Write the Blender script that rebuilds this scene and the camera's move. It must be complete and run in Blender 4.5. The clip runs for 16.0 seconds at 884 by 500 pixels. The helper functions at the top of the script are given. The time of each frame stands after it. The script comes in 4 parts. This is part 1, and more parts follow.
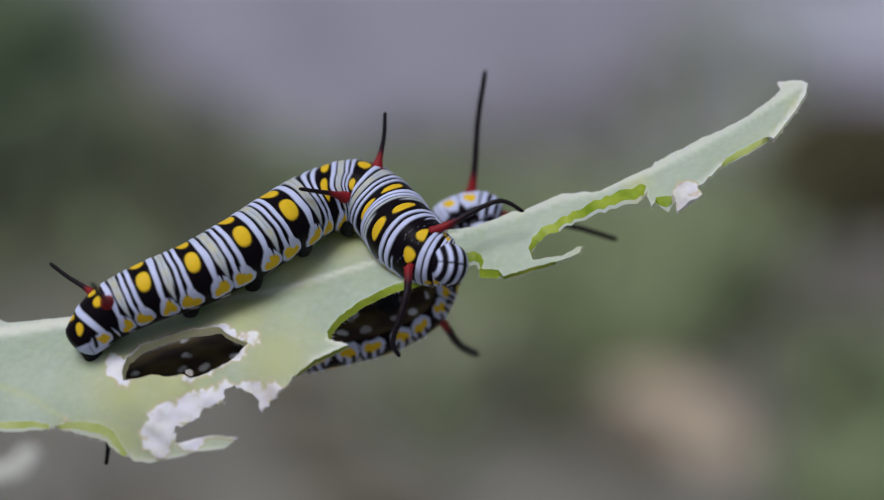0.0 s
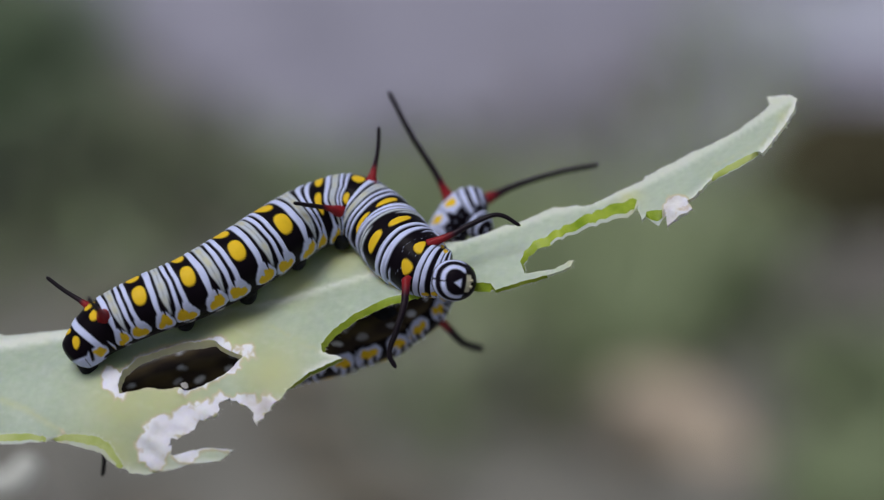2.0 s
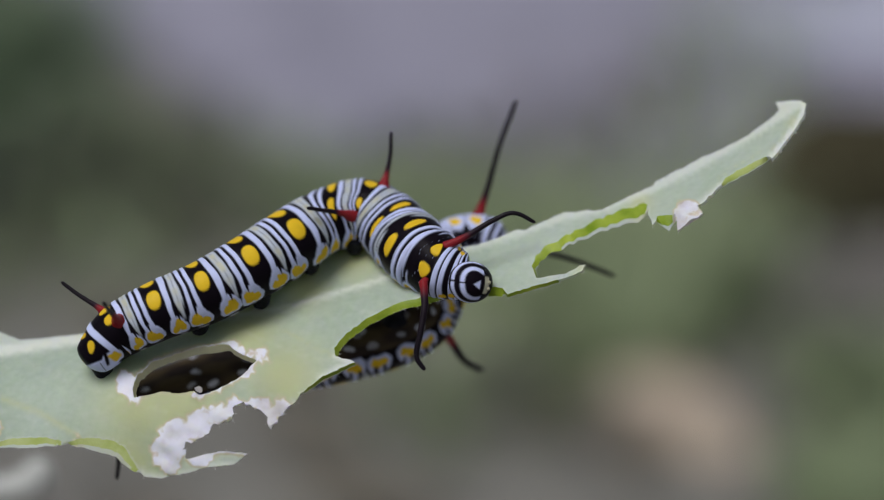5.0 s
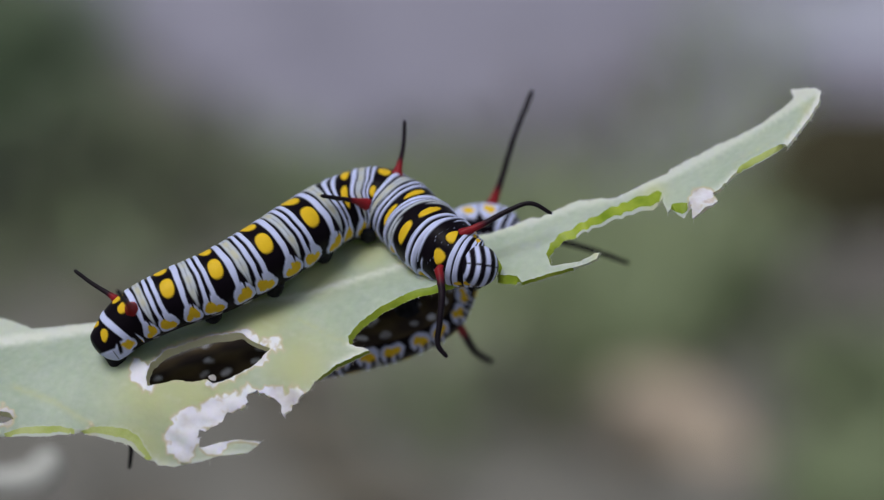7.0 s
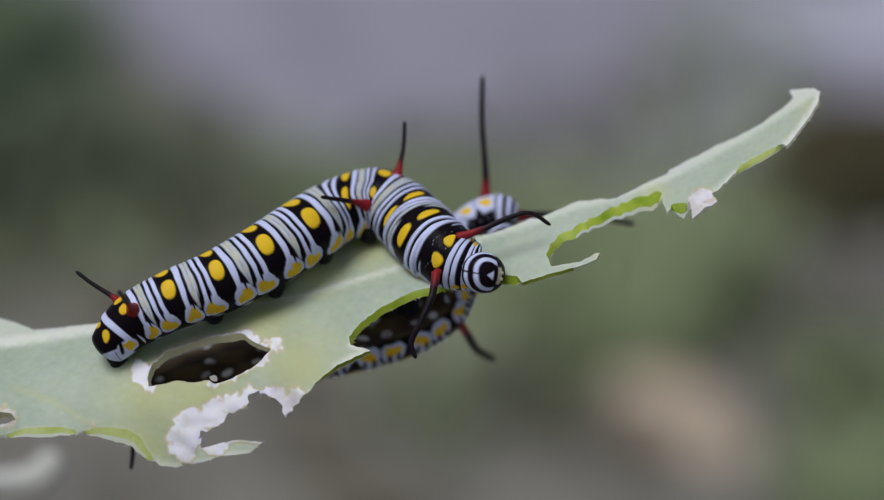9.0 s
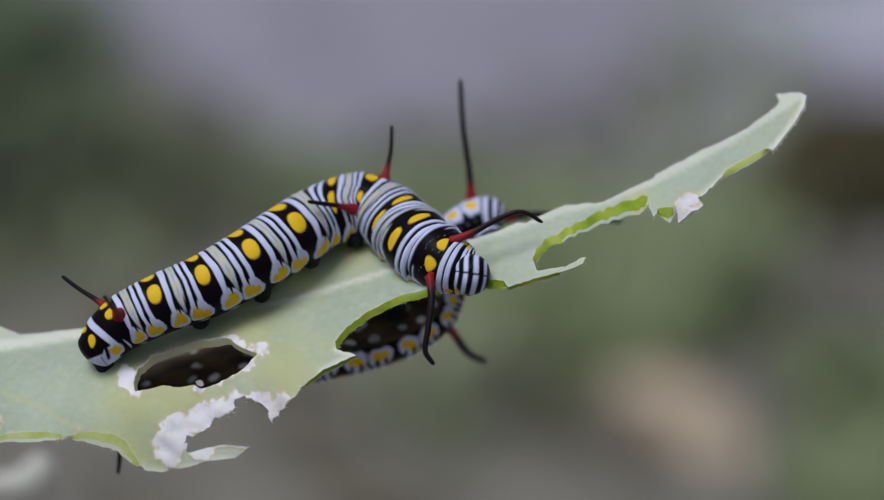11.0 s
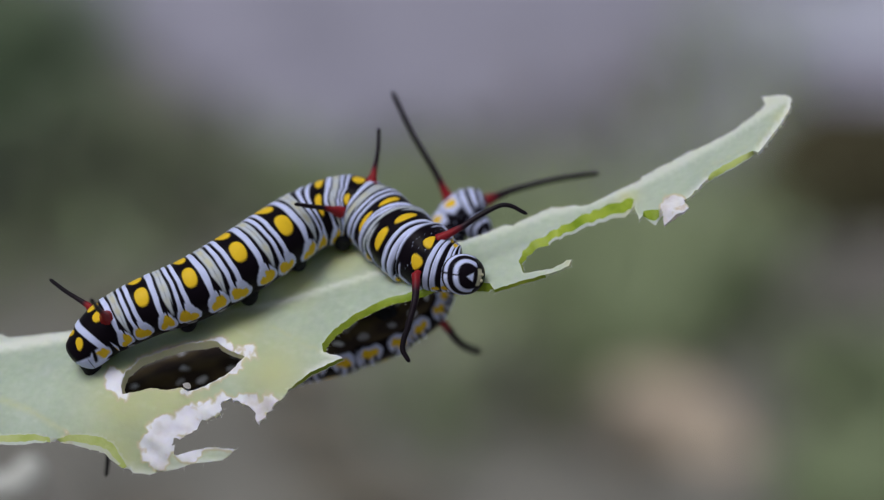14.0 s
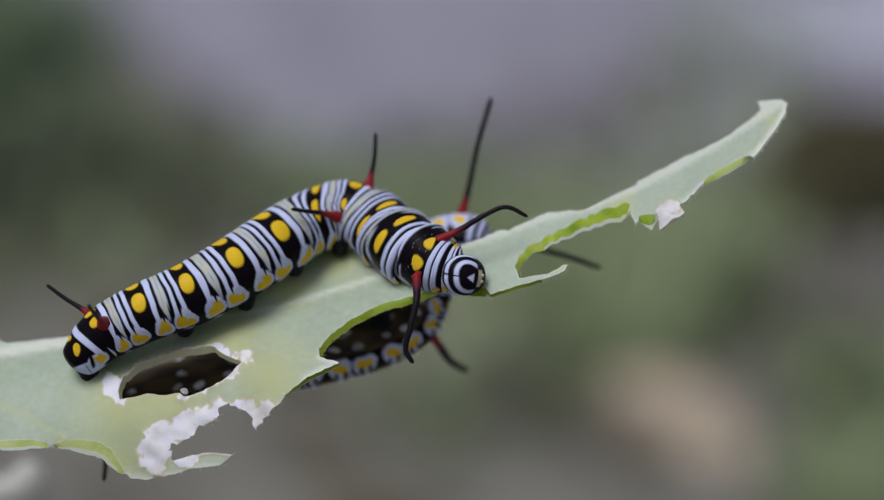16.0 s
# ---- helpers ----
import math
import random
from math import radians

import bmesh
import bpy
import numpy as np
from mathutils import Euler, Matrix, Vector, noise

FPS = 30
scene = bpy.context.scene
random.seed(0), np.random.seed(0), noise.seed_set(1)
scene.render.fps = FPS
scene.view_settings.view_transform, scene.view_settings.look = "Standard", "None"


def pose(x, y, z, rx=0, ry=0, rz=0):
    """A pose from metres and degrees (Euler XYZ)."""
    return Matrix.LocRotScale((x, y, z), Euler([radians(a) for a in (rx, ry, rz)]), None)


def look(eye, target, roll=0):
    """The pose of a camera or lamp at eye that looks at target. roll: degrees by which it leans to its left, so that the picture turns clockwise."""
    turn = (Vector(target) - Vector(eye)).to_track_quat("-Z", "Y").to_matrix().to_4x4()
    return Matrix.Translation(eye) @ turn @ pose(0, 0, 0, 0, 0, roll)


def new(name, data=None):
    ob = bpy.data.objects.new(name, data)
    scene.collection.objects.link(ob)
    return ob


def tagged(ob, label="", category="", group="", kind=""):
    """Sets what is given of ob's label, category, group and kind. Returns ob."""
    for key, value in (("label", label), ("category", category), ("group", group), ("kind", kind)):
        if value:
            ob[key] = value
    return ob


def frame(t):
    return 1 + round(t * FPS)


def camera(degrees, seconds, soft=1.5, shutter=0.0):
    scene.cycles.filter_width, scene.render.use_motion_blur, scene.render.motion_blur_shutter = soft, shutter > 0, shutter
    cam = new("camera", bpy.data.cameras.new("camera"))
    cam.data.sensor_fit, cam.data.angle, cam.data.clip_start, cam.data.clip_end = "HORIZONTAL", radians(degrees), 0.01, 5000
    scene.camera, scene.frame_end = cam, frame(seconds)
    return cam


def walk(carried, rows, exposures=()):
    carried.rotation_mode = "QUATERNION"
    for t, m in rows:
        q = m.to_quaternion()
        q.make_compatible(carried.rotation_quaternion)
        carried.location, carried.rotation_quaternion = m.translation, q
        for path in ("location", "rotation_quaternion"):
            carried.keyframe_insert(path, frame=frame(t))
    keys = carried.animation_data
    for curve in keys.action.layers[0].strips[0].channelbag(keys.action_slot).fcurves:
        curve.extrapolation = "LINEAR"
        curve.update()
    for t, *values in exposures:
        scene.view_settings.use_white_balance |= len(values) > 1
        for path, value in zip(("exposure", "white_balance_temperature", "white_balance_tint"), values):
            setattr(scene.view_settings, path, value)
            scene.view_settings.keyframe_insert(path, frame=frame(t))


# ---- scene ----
# ---------------------------------------------------------------- camera
MM = 0.001
REACH = 183.5                                   # mm from the lens to the plane of focus
HEIGHT = 0.9                                    # the leaf hangs this high over the ground
TILT = pose(0, 0, HEIGHT, -20, 0, 0)            # the plane of focus leans with the lens
EYE = TILT @ Vector((0, -REACH * MM, 0))
cam = camera(24.0, 16.0, soft=1.2)
cam.data.dof.use_dof = True
cam.data.dof.focus_distance = (REACH - 2.6) * MM
cam.data.dof.aperture_fstop = 10.5
walk(cam, [(0.0, look(EYE, TILT.translation)), (16.0, look(EYE, TILT.translation))])

# ---------------------------------------------------------------- light
world = bpy.data.worlds.new("overcast_sky")
scene.world = world
world.use_nodes = True
wn = world.node_tree.nodes
sky = wn.new("ShaderNodeTexSky")
sky.sky_type, sky.sun_disc = "NISHITA", False
sky.sun_elevation, sky.sun_rotation = radians(65), radians(224)
sky.air_density, sky.dust_density, sky.ozone_density = 0.8, 4.0, 1.4
veil = wn.new("ShaderNodeHueSaturation")        # thin cloud takes most of the blue out
veil.inputs["Saturation"].default_value = 0.52
world.node_tree.links.new(sky.outputs[0], veil.inputs["Color"])
world.node_tree.links.new(veil.outputs[0], wn["Background"].inputs[0])
wn["Background"].inputs[1].default_value = 0.078

sun = new("sun", bpy.data.lights.new("sun", "SUN"))
sun.data.energy, sun.data.angle, sun.data.color = 1.95, radians(30), (0.97, 0.98, 1.0)
sun.matrix_world = look((-0.45, -0.46, 2.3), (0, 0, 0.9))
scene.view_settings.exposure = -0.31


# ---------------------------------------------------------------- materials
def material(name, rough=0.5, spec=0.5):
    m = bpy.data.materials.new(name)
    m.use_nodes = True
    bsdf = m.node_tree.nodes["Principled BSDF"]
    bsdf.inputs["Roughness"].default_value = rough
    bsdf.inputs["Specular IOR Level"].default_value = spec
    return m, m.node_tree.nodes, m.node_tree.links, bsdf


def noise_node(nodes, links, scale, detail=4.0, coord=None):
    n = nodes.new("ShaderNodeTexNoise")
    n.inputs["Scale"].default_value, n.inputs["Detail"].default_value = scale, detail
    if coord is None:
        coord = nodes.new("ShaderNodeTexCoord").outputs["Object"]
    links.new(coord, n.inputs["Vector"])
    return n


def ramp(nodes, links, source, stops):
    r = nodes.new("ShaderNodeValToRGB")
    while len(r.color_ramp.elements) < len(stops):
        r.color_ramp.elements.new(0.5)
    for e, (at, colour) in zip(r.color_ramp.elements, stops):
        e.position, e.color = at, (*colour, 1)
    links.new(source, r.inputs["Fac"])
    return r.outputs["Color"]


def bump(nodes, links, bsdf, height, strength, distance):
    b = nodes.new("ShaderNodeBump")
    b.inputs["Strength"].default_value, b.inputs["Distance"].default_value = strength, distance
    links.new(height, b.inputs["Height"])
    links.new(b.outputs["Normal"], bsdf.inputs["Normal"])


def mix(nodes, links, fac, a, b, blend="MIX"):
    n = nodes.new("ShaderNodeMix")
    n.data_type, n.blend_type = "RGBA", blend
    for value, slot in ((fac, n.inputs[0]), (a, n.inputs[6]), (b, n.inputs[7])):
        if isinstance(value, bpy.types.NodeSocket):
            links.new(value, slot)
        elif isinstance(value, tuple):
            slot.default_value = (*value, 1)
        else:
            slot.default_value = value
    return n.outputs[2]


def speckled(name, dark, light, scale, rough=0.6, spec=0.4, relief=0.2, distance=0.0002, detail=5.0):
    m, nodes, links, bsdf = material(name, rough, spec)
    n = noise_node(nodes, links, scale, detail)
    links.new(ramp(nodes, links, n.outputs["Fac"], [(0.32, dark), (0.68, light)]), bsdf.inputs["Base Color"])
    bump(nodes, links, bsdf, noise_node(nodes, links, scale * 6, 3.0).outputs["Fac"], relief, distance)
    return m


def skin_material():
    m, nodes, links, bsdf = material("caterpillar_skin", 0.34, 0.055)
    at = nodes.new("ShaderNodeAttribute")
    at.attribute_name = "pattern"
    n = noise_node(nodes, links, 900.0, 3.0)
    tone = ramp(nodes, links, n.outputs["Fac"], [(0.3, (0.88, 0.88, 0.90)), (0.7, (1.0, 1.0, 1.0))])
    links.new(mix(nodes, links, 1.0, at.outputs["Color"], tone, "MULTIPLY"), bsdf.inputs["Base Color"])
    bump(nodes, links, bsdf, noise_node(nodes, links, 2600.0, 3.0).outputs["Fac"], 0.25, 0.00008)
    return m


def filament_material():
    m, nodes, links, bsdf = material("filament_skin", 0.45, 0.16)
    at = nodes.new("ShaderNodeAttribute")
    at.attribute_name = "pattern"
    links.new(at.outputs["Color"], bsdf.inputs["Base Color"])
    bump(nodes, links, bsdf, noise_node(nodes, links, 5000.0, 2.0).outputs["Fac"], 0.3, 0.00005)
    return m


def leaf_material():
    m, nodes, links, bsdf = material("milkweed_leaf", 0.55, 0.35)
    at = nodes.new("ShaderNodeAttribute")
    at.attribute_name = "tissue"                # red: dry, green: rib, blue: yellowing and the painted glow under the body
    sep = nodes.new("ShaderNodeSeparateColor")
    links.new(at.outputs["Color"], sep.inputs[0])
    coarse = noise_node(nodes, links, 160.0, 5.0)
    fine = noise_node(nodes, links, 1500.0, 3.0)
    green = ramp(nodes, links, coarse.outputs["Fac"], [(0.3, (0.345, 0.430, 0.340)), (0.7, (0.430, 0.515, 0.435))])
    green = mix(nodes, links, 0.25, green, ramp(nodes, links, fine.outputs["Fac"], [(0.3, (0.34, 0.42, 0.30)), (0.75, (0.58, 0.64, 0.55))]))
    green = mix(nodes, links, sep.outputs[2], green, (0.49, 0.525, 0.27))
    green = mix(nodes, links, sep.outputs[1], green, (0.73, 0.775, 0.70))
    crust = ramp(nodes, links, noise_node(nodes, links, 700.0, 5.0).outputs["Fac"], [(0.31, (0.62, 0.55, 0.46)), (0.42, (0.80, 0.81, 0.87)), (0.8, (0.91, 0.93, 1.0))])
    scorch = nodes.new("ShaderNodeMapRange")
    scorch.inputs[1].default_value, scorch.inputs[2].default_value = 0.04, 0.35
    links.new(sep.outputs[0], scorch.inputs[0])
    white = nodes.new("ShaderNodeMapRange")
    white.inputs[1].default_value, white.inputs[2].default_value = 0.35, 0.7
    links.new(sep.outputs[0], white.inputs[0])
    # random patches: brown spots and fold shadows of the crust, in the colour
    crust_patches = ramp(nodes, links, noise_node(nodes, links, 230.0, 4.0).outputs["Fac"], [(0.48, (1.0, 1.0, 1.0)), (0.62, (0.74, 0.70, 0.67))])
    crust = mix(nodes, links, 1.0, crust, crust_patches, "MULTIPLY")
    green = mix(nodes, links, scorch.outputs[0], green, (0.55, 0.51, 0.35))
    links.new(mix(nodes, links, white.outputs[0], green, crust), bsdf.inputs["Base Color"])
    bump(nodes, links, bsdf, fine.outputs["Fac"], 0.25, 0.0001)
    bsdf.inputs["Subsurface Weight"].default_value = 0.28
    bsdf.inputs["Subsurface Scale"].default_value = 1.0
    bsdf.inputs["Subsurface Radius"].default_value = (0.0011, 0.0015, 0.0003)
    return m


SKIN = skin_material()
FILAMENT = filament_material()
LEAF = leaf_material()
FLESH = speckled("chewed_leaf_flesh", (0.17, 0.27, 0.008), (0.38, 0.47, 0.05), 420.0, 0.45, 0.3, 0.3, 0.0002)
PALE_FLESH = speckled("pale_gnawed_flesh", (0.34, 0.43, 0.07), (0.55, 0.61, 0.28), 300.0, 0.5, 0.3, 0.3, 0.0002)
PAPER = speckled("dried_leaf_paper", (0.66, 0.62, 0.60), (0.90, 0.90, 0.94), 700.0, 0.8, 0.2, 0.5, 0.0002)
LEG = speckled("proleg_skin", (0.005, 0.005, 0.008), (0.016, 0.017, 0.024), 1500.0, 0.42, 0.10)
JAW = speckled("mandible_horn", (0.40, 0.38, 0.25), (0.55, 0.52, 0.38), 1500.0, 0.4)
STEM = speckled("milkweed_stem", (0.25, 0.34, 0.18), (0.40, 0.47, 0.30), 60.0, 0.6)
PALE_LEAF = speckled("pale_young_leaf", (0.47, 0.48, 0.46), (0.60, 0.61, 0.58), 90.0, 0.6)
SOIL = speckled("ground_soil", (0.15, 0.146, 0.132), (0.25, 0.243, 0.220), 4.0, 0.95, 0.1, 0.6, 0.02)
CONCRETE = speckled("weathered_concrete", (0.228, 0.223, 0.280), (0.370, 0.359, 0.449), 3.2, 0.9, 0.2, 0.4, 0.004)
GRASS = speckled("grass_blade", (0.238, 0.302, 0.170), (0.408, 0.470, 0.285), 3.0, 0.7, 0.3)
SHRUB = speckled("shrub_leaf", (0.18, 0.25, 0.155), (0.28, 0.355, 0.23), 6.0, 0.6, 0.3)
DRYLEAF = speckled("fallen_leaf", (0.24, 0.21, 0.165), (0.36, 0.32, 0.26), 20.0, 0.8, 0.2)
GREYLEAF = speckled("bleached_leaf", (0.36, 0.34, 0.32), (0.52, 0.50, 0.47), 20.0, 0.8, 0.2)
BARK = speckled("dark_bark", (0.036, 0.034, 0.018), (0.075, 0.066, 0.036), 14.0, 0.9, 0.2)
SAND = speckled("brown_sandstone", (0.42, 0.34, 0.265), (0.57, 0.48, 0.385), 9.0, 0.9, 0.2)
STONE = speckled("pale_stone", (0.38, 0.39, 0.48), (0.52, 0.535, 0.64), 9.0, 0.9, 0.2)


# ---------------------------------------------------------------- mesh helpers
def mesh_object(name, verts, faces, mats, parent=None, smooth=True, label=""):
    me = bpy.data.meshes.new(name)
    me.from_pydata([tuple(v) for v in verts], [], faces)
    for m in (mats if isinstance(mats, (list, tuple)) else [mats]):
        me.materials.append(m)
    if smooth:
        me.polygons.foreach_set("use_smooth", [True] * len(me.polygons))
    me.update()
    ob = new(name, me)
    if parent is not None:
        ob.parent = parent
    if label:
        tagged(ob, label)
    return ob


def paint(ob, layer, colours):
    att = ob.data.color_attributes.new(layer, "FLOAT_COLOR", "POINT")
    rgba = np.ones((len(colours), 4), dtype=np.float32)
    rgba[:, :3] = colours
    att.data.foreach_set("color", rgba.ravel())


def part(name, bm, mat, parent, label=""):
    me = bpy.data.meshes.new(name)
    bm.to_mesh(me)
    bm.free()
    me.materials.append(mat)
    me.polygons.foreach_set("use_smooth", [True] * len(me.polygons))
    ob = new(name, me)
    ob.parent = parent
    if label:
        tagged(ob, label)
    return ob


def spline(ctrl, n):
    """Catmull-Rom through the rows of ctrl at n places, from 0 to len - 1."""
    c = np.asarray(ctrl, float)
    c = np.vstack([2 * c[0] - c[1], c, 2 * c[-1] - c[-2]])
    s = np.asarray(n, float)
    i = np.clip(s.astype(int), 0, len(c) - 4)
    f = (s - i)[:, None]
    a, b, d, e = c[i], c[i + 1], c[i + 2], c[i + 3]
    return 0.5 * (2 * b + (d - a) * f + (2 * a - 5 * b + 4 * d - e) * f ** 2 + (3 * b - a - 3 * d + e) * f ** 3)


def step(x, edge, soft):
    return np.clip((x - edge) / soft + 0.5, 0, 1)


def box(x, a, b, soft):
    return step(x, a, soft) * (1 - step(x, b, soft))


def ring_faces(rows, cols):
    faces = []
    for i in range(rows - 1):
        for j in range(cols):
            k = (j + 1) % cols
            faces.append((i * cols + j, i * cols + k, (i + 1) * cols + k, (i + 1) * cols + j))
    return faces


# ---------------------------------------------------------------- caterpillars
BLACK = np.array((0.006, 0.004, 0.007))
WHITE = np.array((0.64, 0.70, 1.0))
CREAM = np.array((0.55, 0.60, 0.68))
YELLOW = np.array((0.84, 0.55, 0.028))
AROUND = 128


def skin_pattern(s, th, first, last, twin):
    """Colour at s (whole numbers: middle of a segment's black band, rising to the head) and th (angle from the back, -pi to pi)."""
    if last == 11:
        # the pattern is sheared over the arch so its spots fit the camera's view
        s = s + 0.42 * np.clip(th - 0.1, 0, 0.5) * np.exp(-((s - 7.8) / 0.4) ** 2)
        s = s - 0.42 * (0.5 - np.clip(th, -0.7, 0.5)) * np.exp(-((s - 7.25) / 0.62) ** 2)
    k = np.round(s)
    wob = 0.008 * np.sin(2 * th + 2.1 * k) + 0.006 * np.sin(4 * th + 5.3 * k) + 0.003 * np.sin(9 * th + 1.7 * k)
    u = (s + wob) % 1.0
    side = np.abs(th)
    col = np.broadcast_to(BLACK, (*s.shape, 3)).copy()

    def put(mask, colour):
        col[:] = col * (1 - mask[..., None]) + colour * mask[..., None]

    low = last == 10
    line = 1.52 if low else 1.74                # where the yellow side line runs
    belly = step(side, line + 0.40, 0.10)
    chest = step(s, 8.8, 0.06)
    back = 1 - chest
    flank = step(side, 1.05, 0.5)               # the stripes draw apart down the flanks
    ends = 1 - step(side, line - 0.05, 0.25)
    narrow = 0.010 * np.sin(3 * th + 3.1 * k)
    put(box(u, 0.187, 0.306 - 0.035 * flank + narrow, 0.018) * back * ends, WHITE)
    put(box(u, 0.360 + 0.06 * flank, 0.520 - 0.045 * flank, 0.028) * back * ends * (1 - step(side, line - 0.28, 0.2)), CREAM)
    blot = np.clip(0.5 + 0.9 * np.sin(4 * th + 2.3 * k) * np.sin(7 * th - k), 0, 1)
    put(box(u, 0.385, 0.485, 0.05) * back * blot * 0.75 * (1 - flank), np.array((0.57, 0.55, 0.36)))
    put(box(u, 0.430, 0.450, 0.02) * back * (1 - blot) * 0.55 * ends, np.array((0.10, 0.11, 0.16)))
    put(box(u, 0.572 + narrow, 0.652, 0.018) * back * ends, WHITE)
    put(box(u, 0.712 + 0.02 * flank, 0.797 + 0.02 * flank, 0.018) * back * ends, WHITE)
    # the chest: two bold stripes and a slip that shows down the flank
    bold = chest * step(s, 9.9, 0.02)
    fine = chest - bold
    put(box(u, 0.235, 0.345 + narrow, 0.03) * bold * ends, WHITE)
    put(box(u, 0.425, 0.545 - narrow, 0.03) * bold * ends, WHITE)
    put(box(u, 0.255, 0.275, 0.02) * bold * 0.6 * box(th, 0.1, 0.9, 0.3), BLACK)
    put(box(u, 0.635, 0.715, 0.03) * bold * ends * step(side, 0.85, 0.15), WHITE * 0.96)
    put(box(u, 0.200, 0.335 + narrow, 0.03) * fine * ends, WHITE)
    put(box(u, 0.375 + narrow, 0.505, 0.03) * fine * ends, WHITE * 0.97)
    put(box(u, 0.545, 0.625, 0.04) * fine * ends, CREAM * 1.05)
    put(box(u, 0.665, 0.735, 0.03) * fine * ends * step(side, 0.5, 0.3), CREAM)
    # side line: two white islands to a segment, each round a yellow blotch
    drop = (side - line - 0.05 * np.sin(5 * u + 2 * k)) / 0.36
    ragged = 0.16 * np.sin(21 * u + 3 * k) * np.sin(9 * side + k) + 0.10 * np.sin(47 * u - 2 * k) * np.sin(23 * side + 3 * k)
    for at, wide in ((0.275, 0.215), (0.715, 0.23)):
        # broad below, drawn up to a point between the stripes
        up = np.clip(-drop, 0, 1.6)
        e = np.abs((u - at) / (wide * (1 - 0.28 * up))) ** 2.6 + np.abs(drop / np.where(drop < 0, 1.35, 0.95)) ** 2.6 + ragged
        put(1 - step(e, 1.0, 0.3), WHITE * (0.94 if not low else 0.92))
    for at, wide, tall, slant in ((0.205, 0.085, 0.18, -0.06), (0.325, 0.100, 0.27, 0.07), (0.655, 0.110, 0.25, 0.05), (0.785, 0.095, 0.19, -0.04)):
        if low:
            wide, tall = wide * 0.95, tall * 0.8
        e = ragged * (0.7 if low else 1.5) + ((u - at) / wide) ** 2 + ((side - line - 0.03 + slant + 0.04 * np.sin(17 * u + k)) / tall) ** 2
        put(1 - step(e, 1.0, 0.25), YELLOW * 0.97)
    put(box(u, 0.487, 0.507, 0.02) * box(side, line - 0.22, 2.2, 0.1) * 0.8, BLACK)
    if low:
        for at, wide in ((0.19, 0.03), (0.36, 0.035), (0.63, 0.035), (0.80, 0.035)):
            put(box(u, at - wide, at + wide, 0.03) * box(side, 0.9, line - 0.12, 0.1), BLACK)
    # a dark wedge runs down into each island
    for at in (0.345, 0.675):
        put((1 - step(np.abs(u - at) / 0.030 + np.clip((side - line + 0.62) / 0.42, -0.2, 2) ** 2, 1.0, 0.3)) * step(side, line - 0.75, 0.1) * back, BLACK)
    # belly: dark with faint pale marks; the low one painted lighter for ambient light
    put(belly, BLACK * 2.0 if not low else np.array((0.040, 0.029, 0.024)))
    if low:
        brown = np.clip(0.5 + np.sin(4.3 * s + 2 * th) * np.sin(6.1 * th - 2.7 * s), 0, 1)
        put(brown * belly * 0.55, np.array((0.13, 0.095, 0.045)))
    for at, down, wide, tall in ((0.30, 2.22, 0.10, 0.09), (0.70, 2.12, 0.12, 0.12), (0.50, 2.66, 0.11, 0.12)):
        e = ((u - at - 0.04 * np.sin(5 * side + k)) / wide) ** 2 + ((side - down - 0.05 * np.sin(11 * u + k)) / tall) ** 2
        put((1 - step(e, 0.9, 0.5)) * (0.72 + 0.28 * np.sin(3 * k + 7 * down)) * belly, WHITE * np.array((0.9, 0.84, 0.66)))
    # broad band behind the front horns, then the striped collar with its seam
    if last == 11:
        put(box(s + wob, 10.68, 11.24, 0.03) * (1 - step(side, 1.30, 0.1)), BLACK)
        collar = step(s, 11.23, 0.02)
        put(collar * (1 - belly), BLACK)
        q = s + wob * 0.6
        for lo, hi in ((11.27, 11.40), (11.445, 11.575), (11.74, 11.87), (11.915, 12.00), (12.12, 12.20)):
            put(box(q, lo, hi, 0.022) * (1 - step(side, 1.70, 0.1)), WHITE)
        for at, down, wide, tall in ((11.38, 1.74, 0.17, 0.20), (11.74, 1.78, 0.17, 0.20), (11.86, 1.10, 0.12, 0.17), (11.58, 1.22, 0.10, 0.14)):
            e = ((s - at) / wide) ** 2 + ((side - down) / tall) ** 2
            put(1 - step(e, 1.0, 0.4), YELLOW)
        dots = random.Random(9)
        for _ in range(26):
            ds, dt = dots.uniform(10.72, 11.28), dots.uniform(-1.1, 1.1)
            put((1 - step(np.hypot((s - ds) * 2.6, th - dt), 0.016, 0.02)) * 0.8, WHITE)
    # the tail end: black with slanting pale streaks
    if first == 2:
        tail = 1 - step(s, 1.84, 0.03)
        put(tail, BLACK)
        put(tail * box(s - 0.05 * side, 1.33, 1.55, 0.04) * (1 - step(side, 1.5, 0.1)), WHITE)
        e = ((s - 0.98 - 0.10 * np.sin(5 * side)) / 0.19) ** 2 + ((side - 0.46) / 0.26) ** 2 + 0.25 * np.sin(13 * s + 9 * side)
        put((1 - step(e, 1.0, 0.4)) * tail, YELLOW)
        e = ((s - 1.22) / 0.42) ** 2 + ((side - 1.58) / 0.42) ** 2 + 0.15 * np.sin(19 * s + 7 * side)
        put((1 - step(e, 1.0, 0.4)) * tail, WHITE)
        e = ((s - 1.30) / 0.28) ** 2 + ((side - 1.55) / 0.27) ** 2 + 0.2 * np.sin(23 * s + 11 * side)
        put((1 - step(e, 1.0, 0.4)) * tail, YELLOW)
        put(tail * box(s - 0.06 * np.sin(3 * side), 0.10, 1.24, 0.08) * box(side, 1.08 + 0.42 * np.clip(s - 0.45, -0.2, 1), 2.35, 0.12), WHITE * 0.92)
        put(tail * box(s + 0.42 * (side - 1.5), 0.96, 1.10, 0.05) * box(side, 0.9, 1.75, 0.1), BLACK)
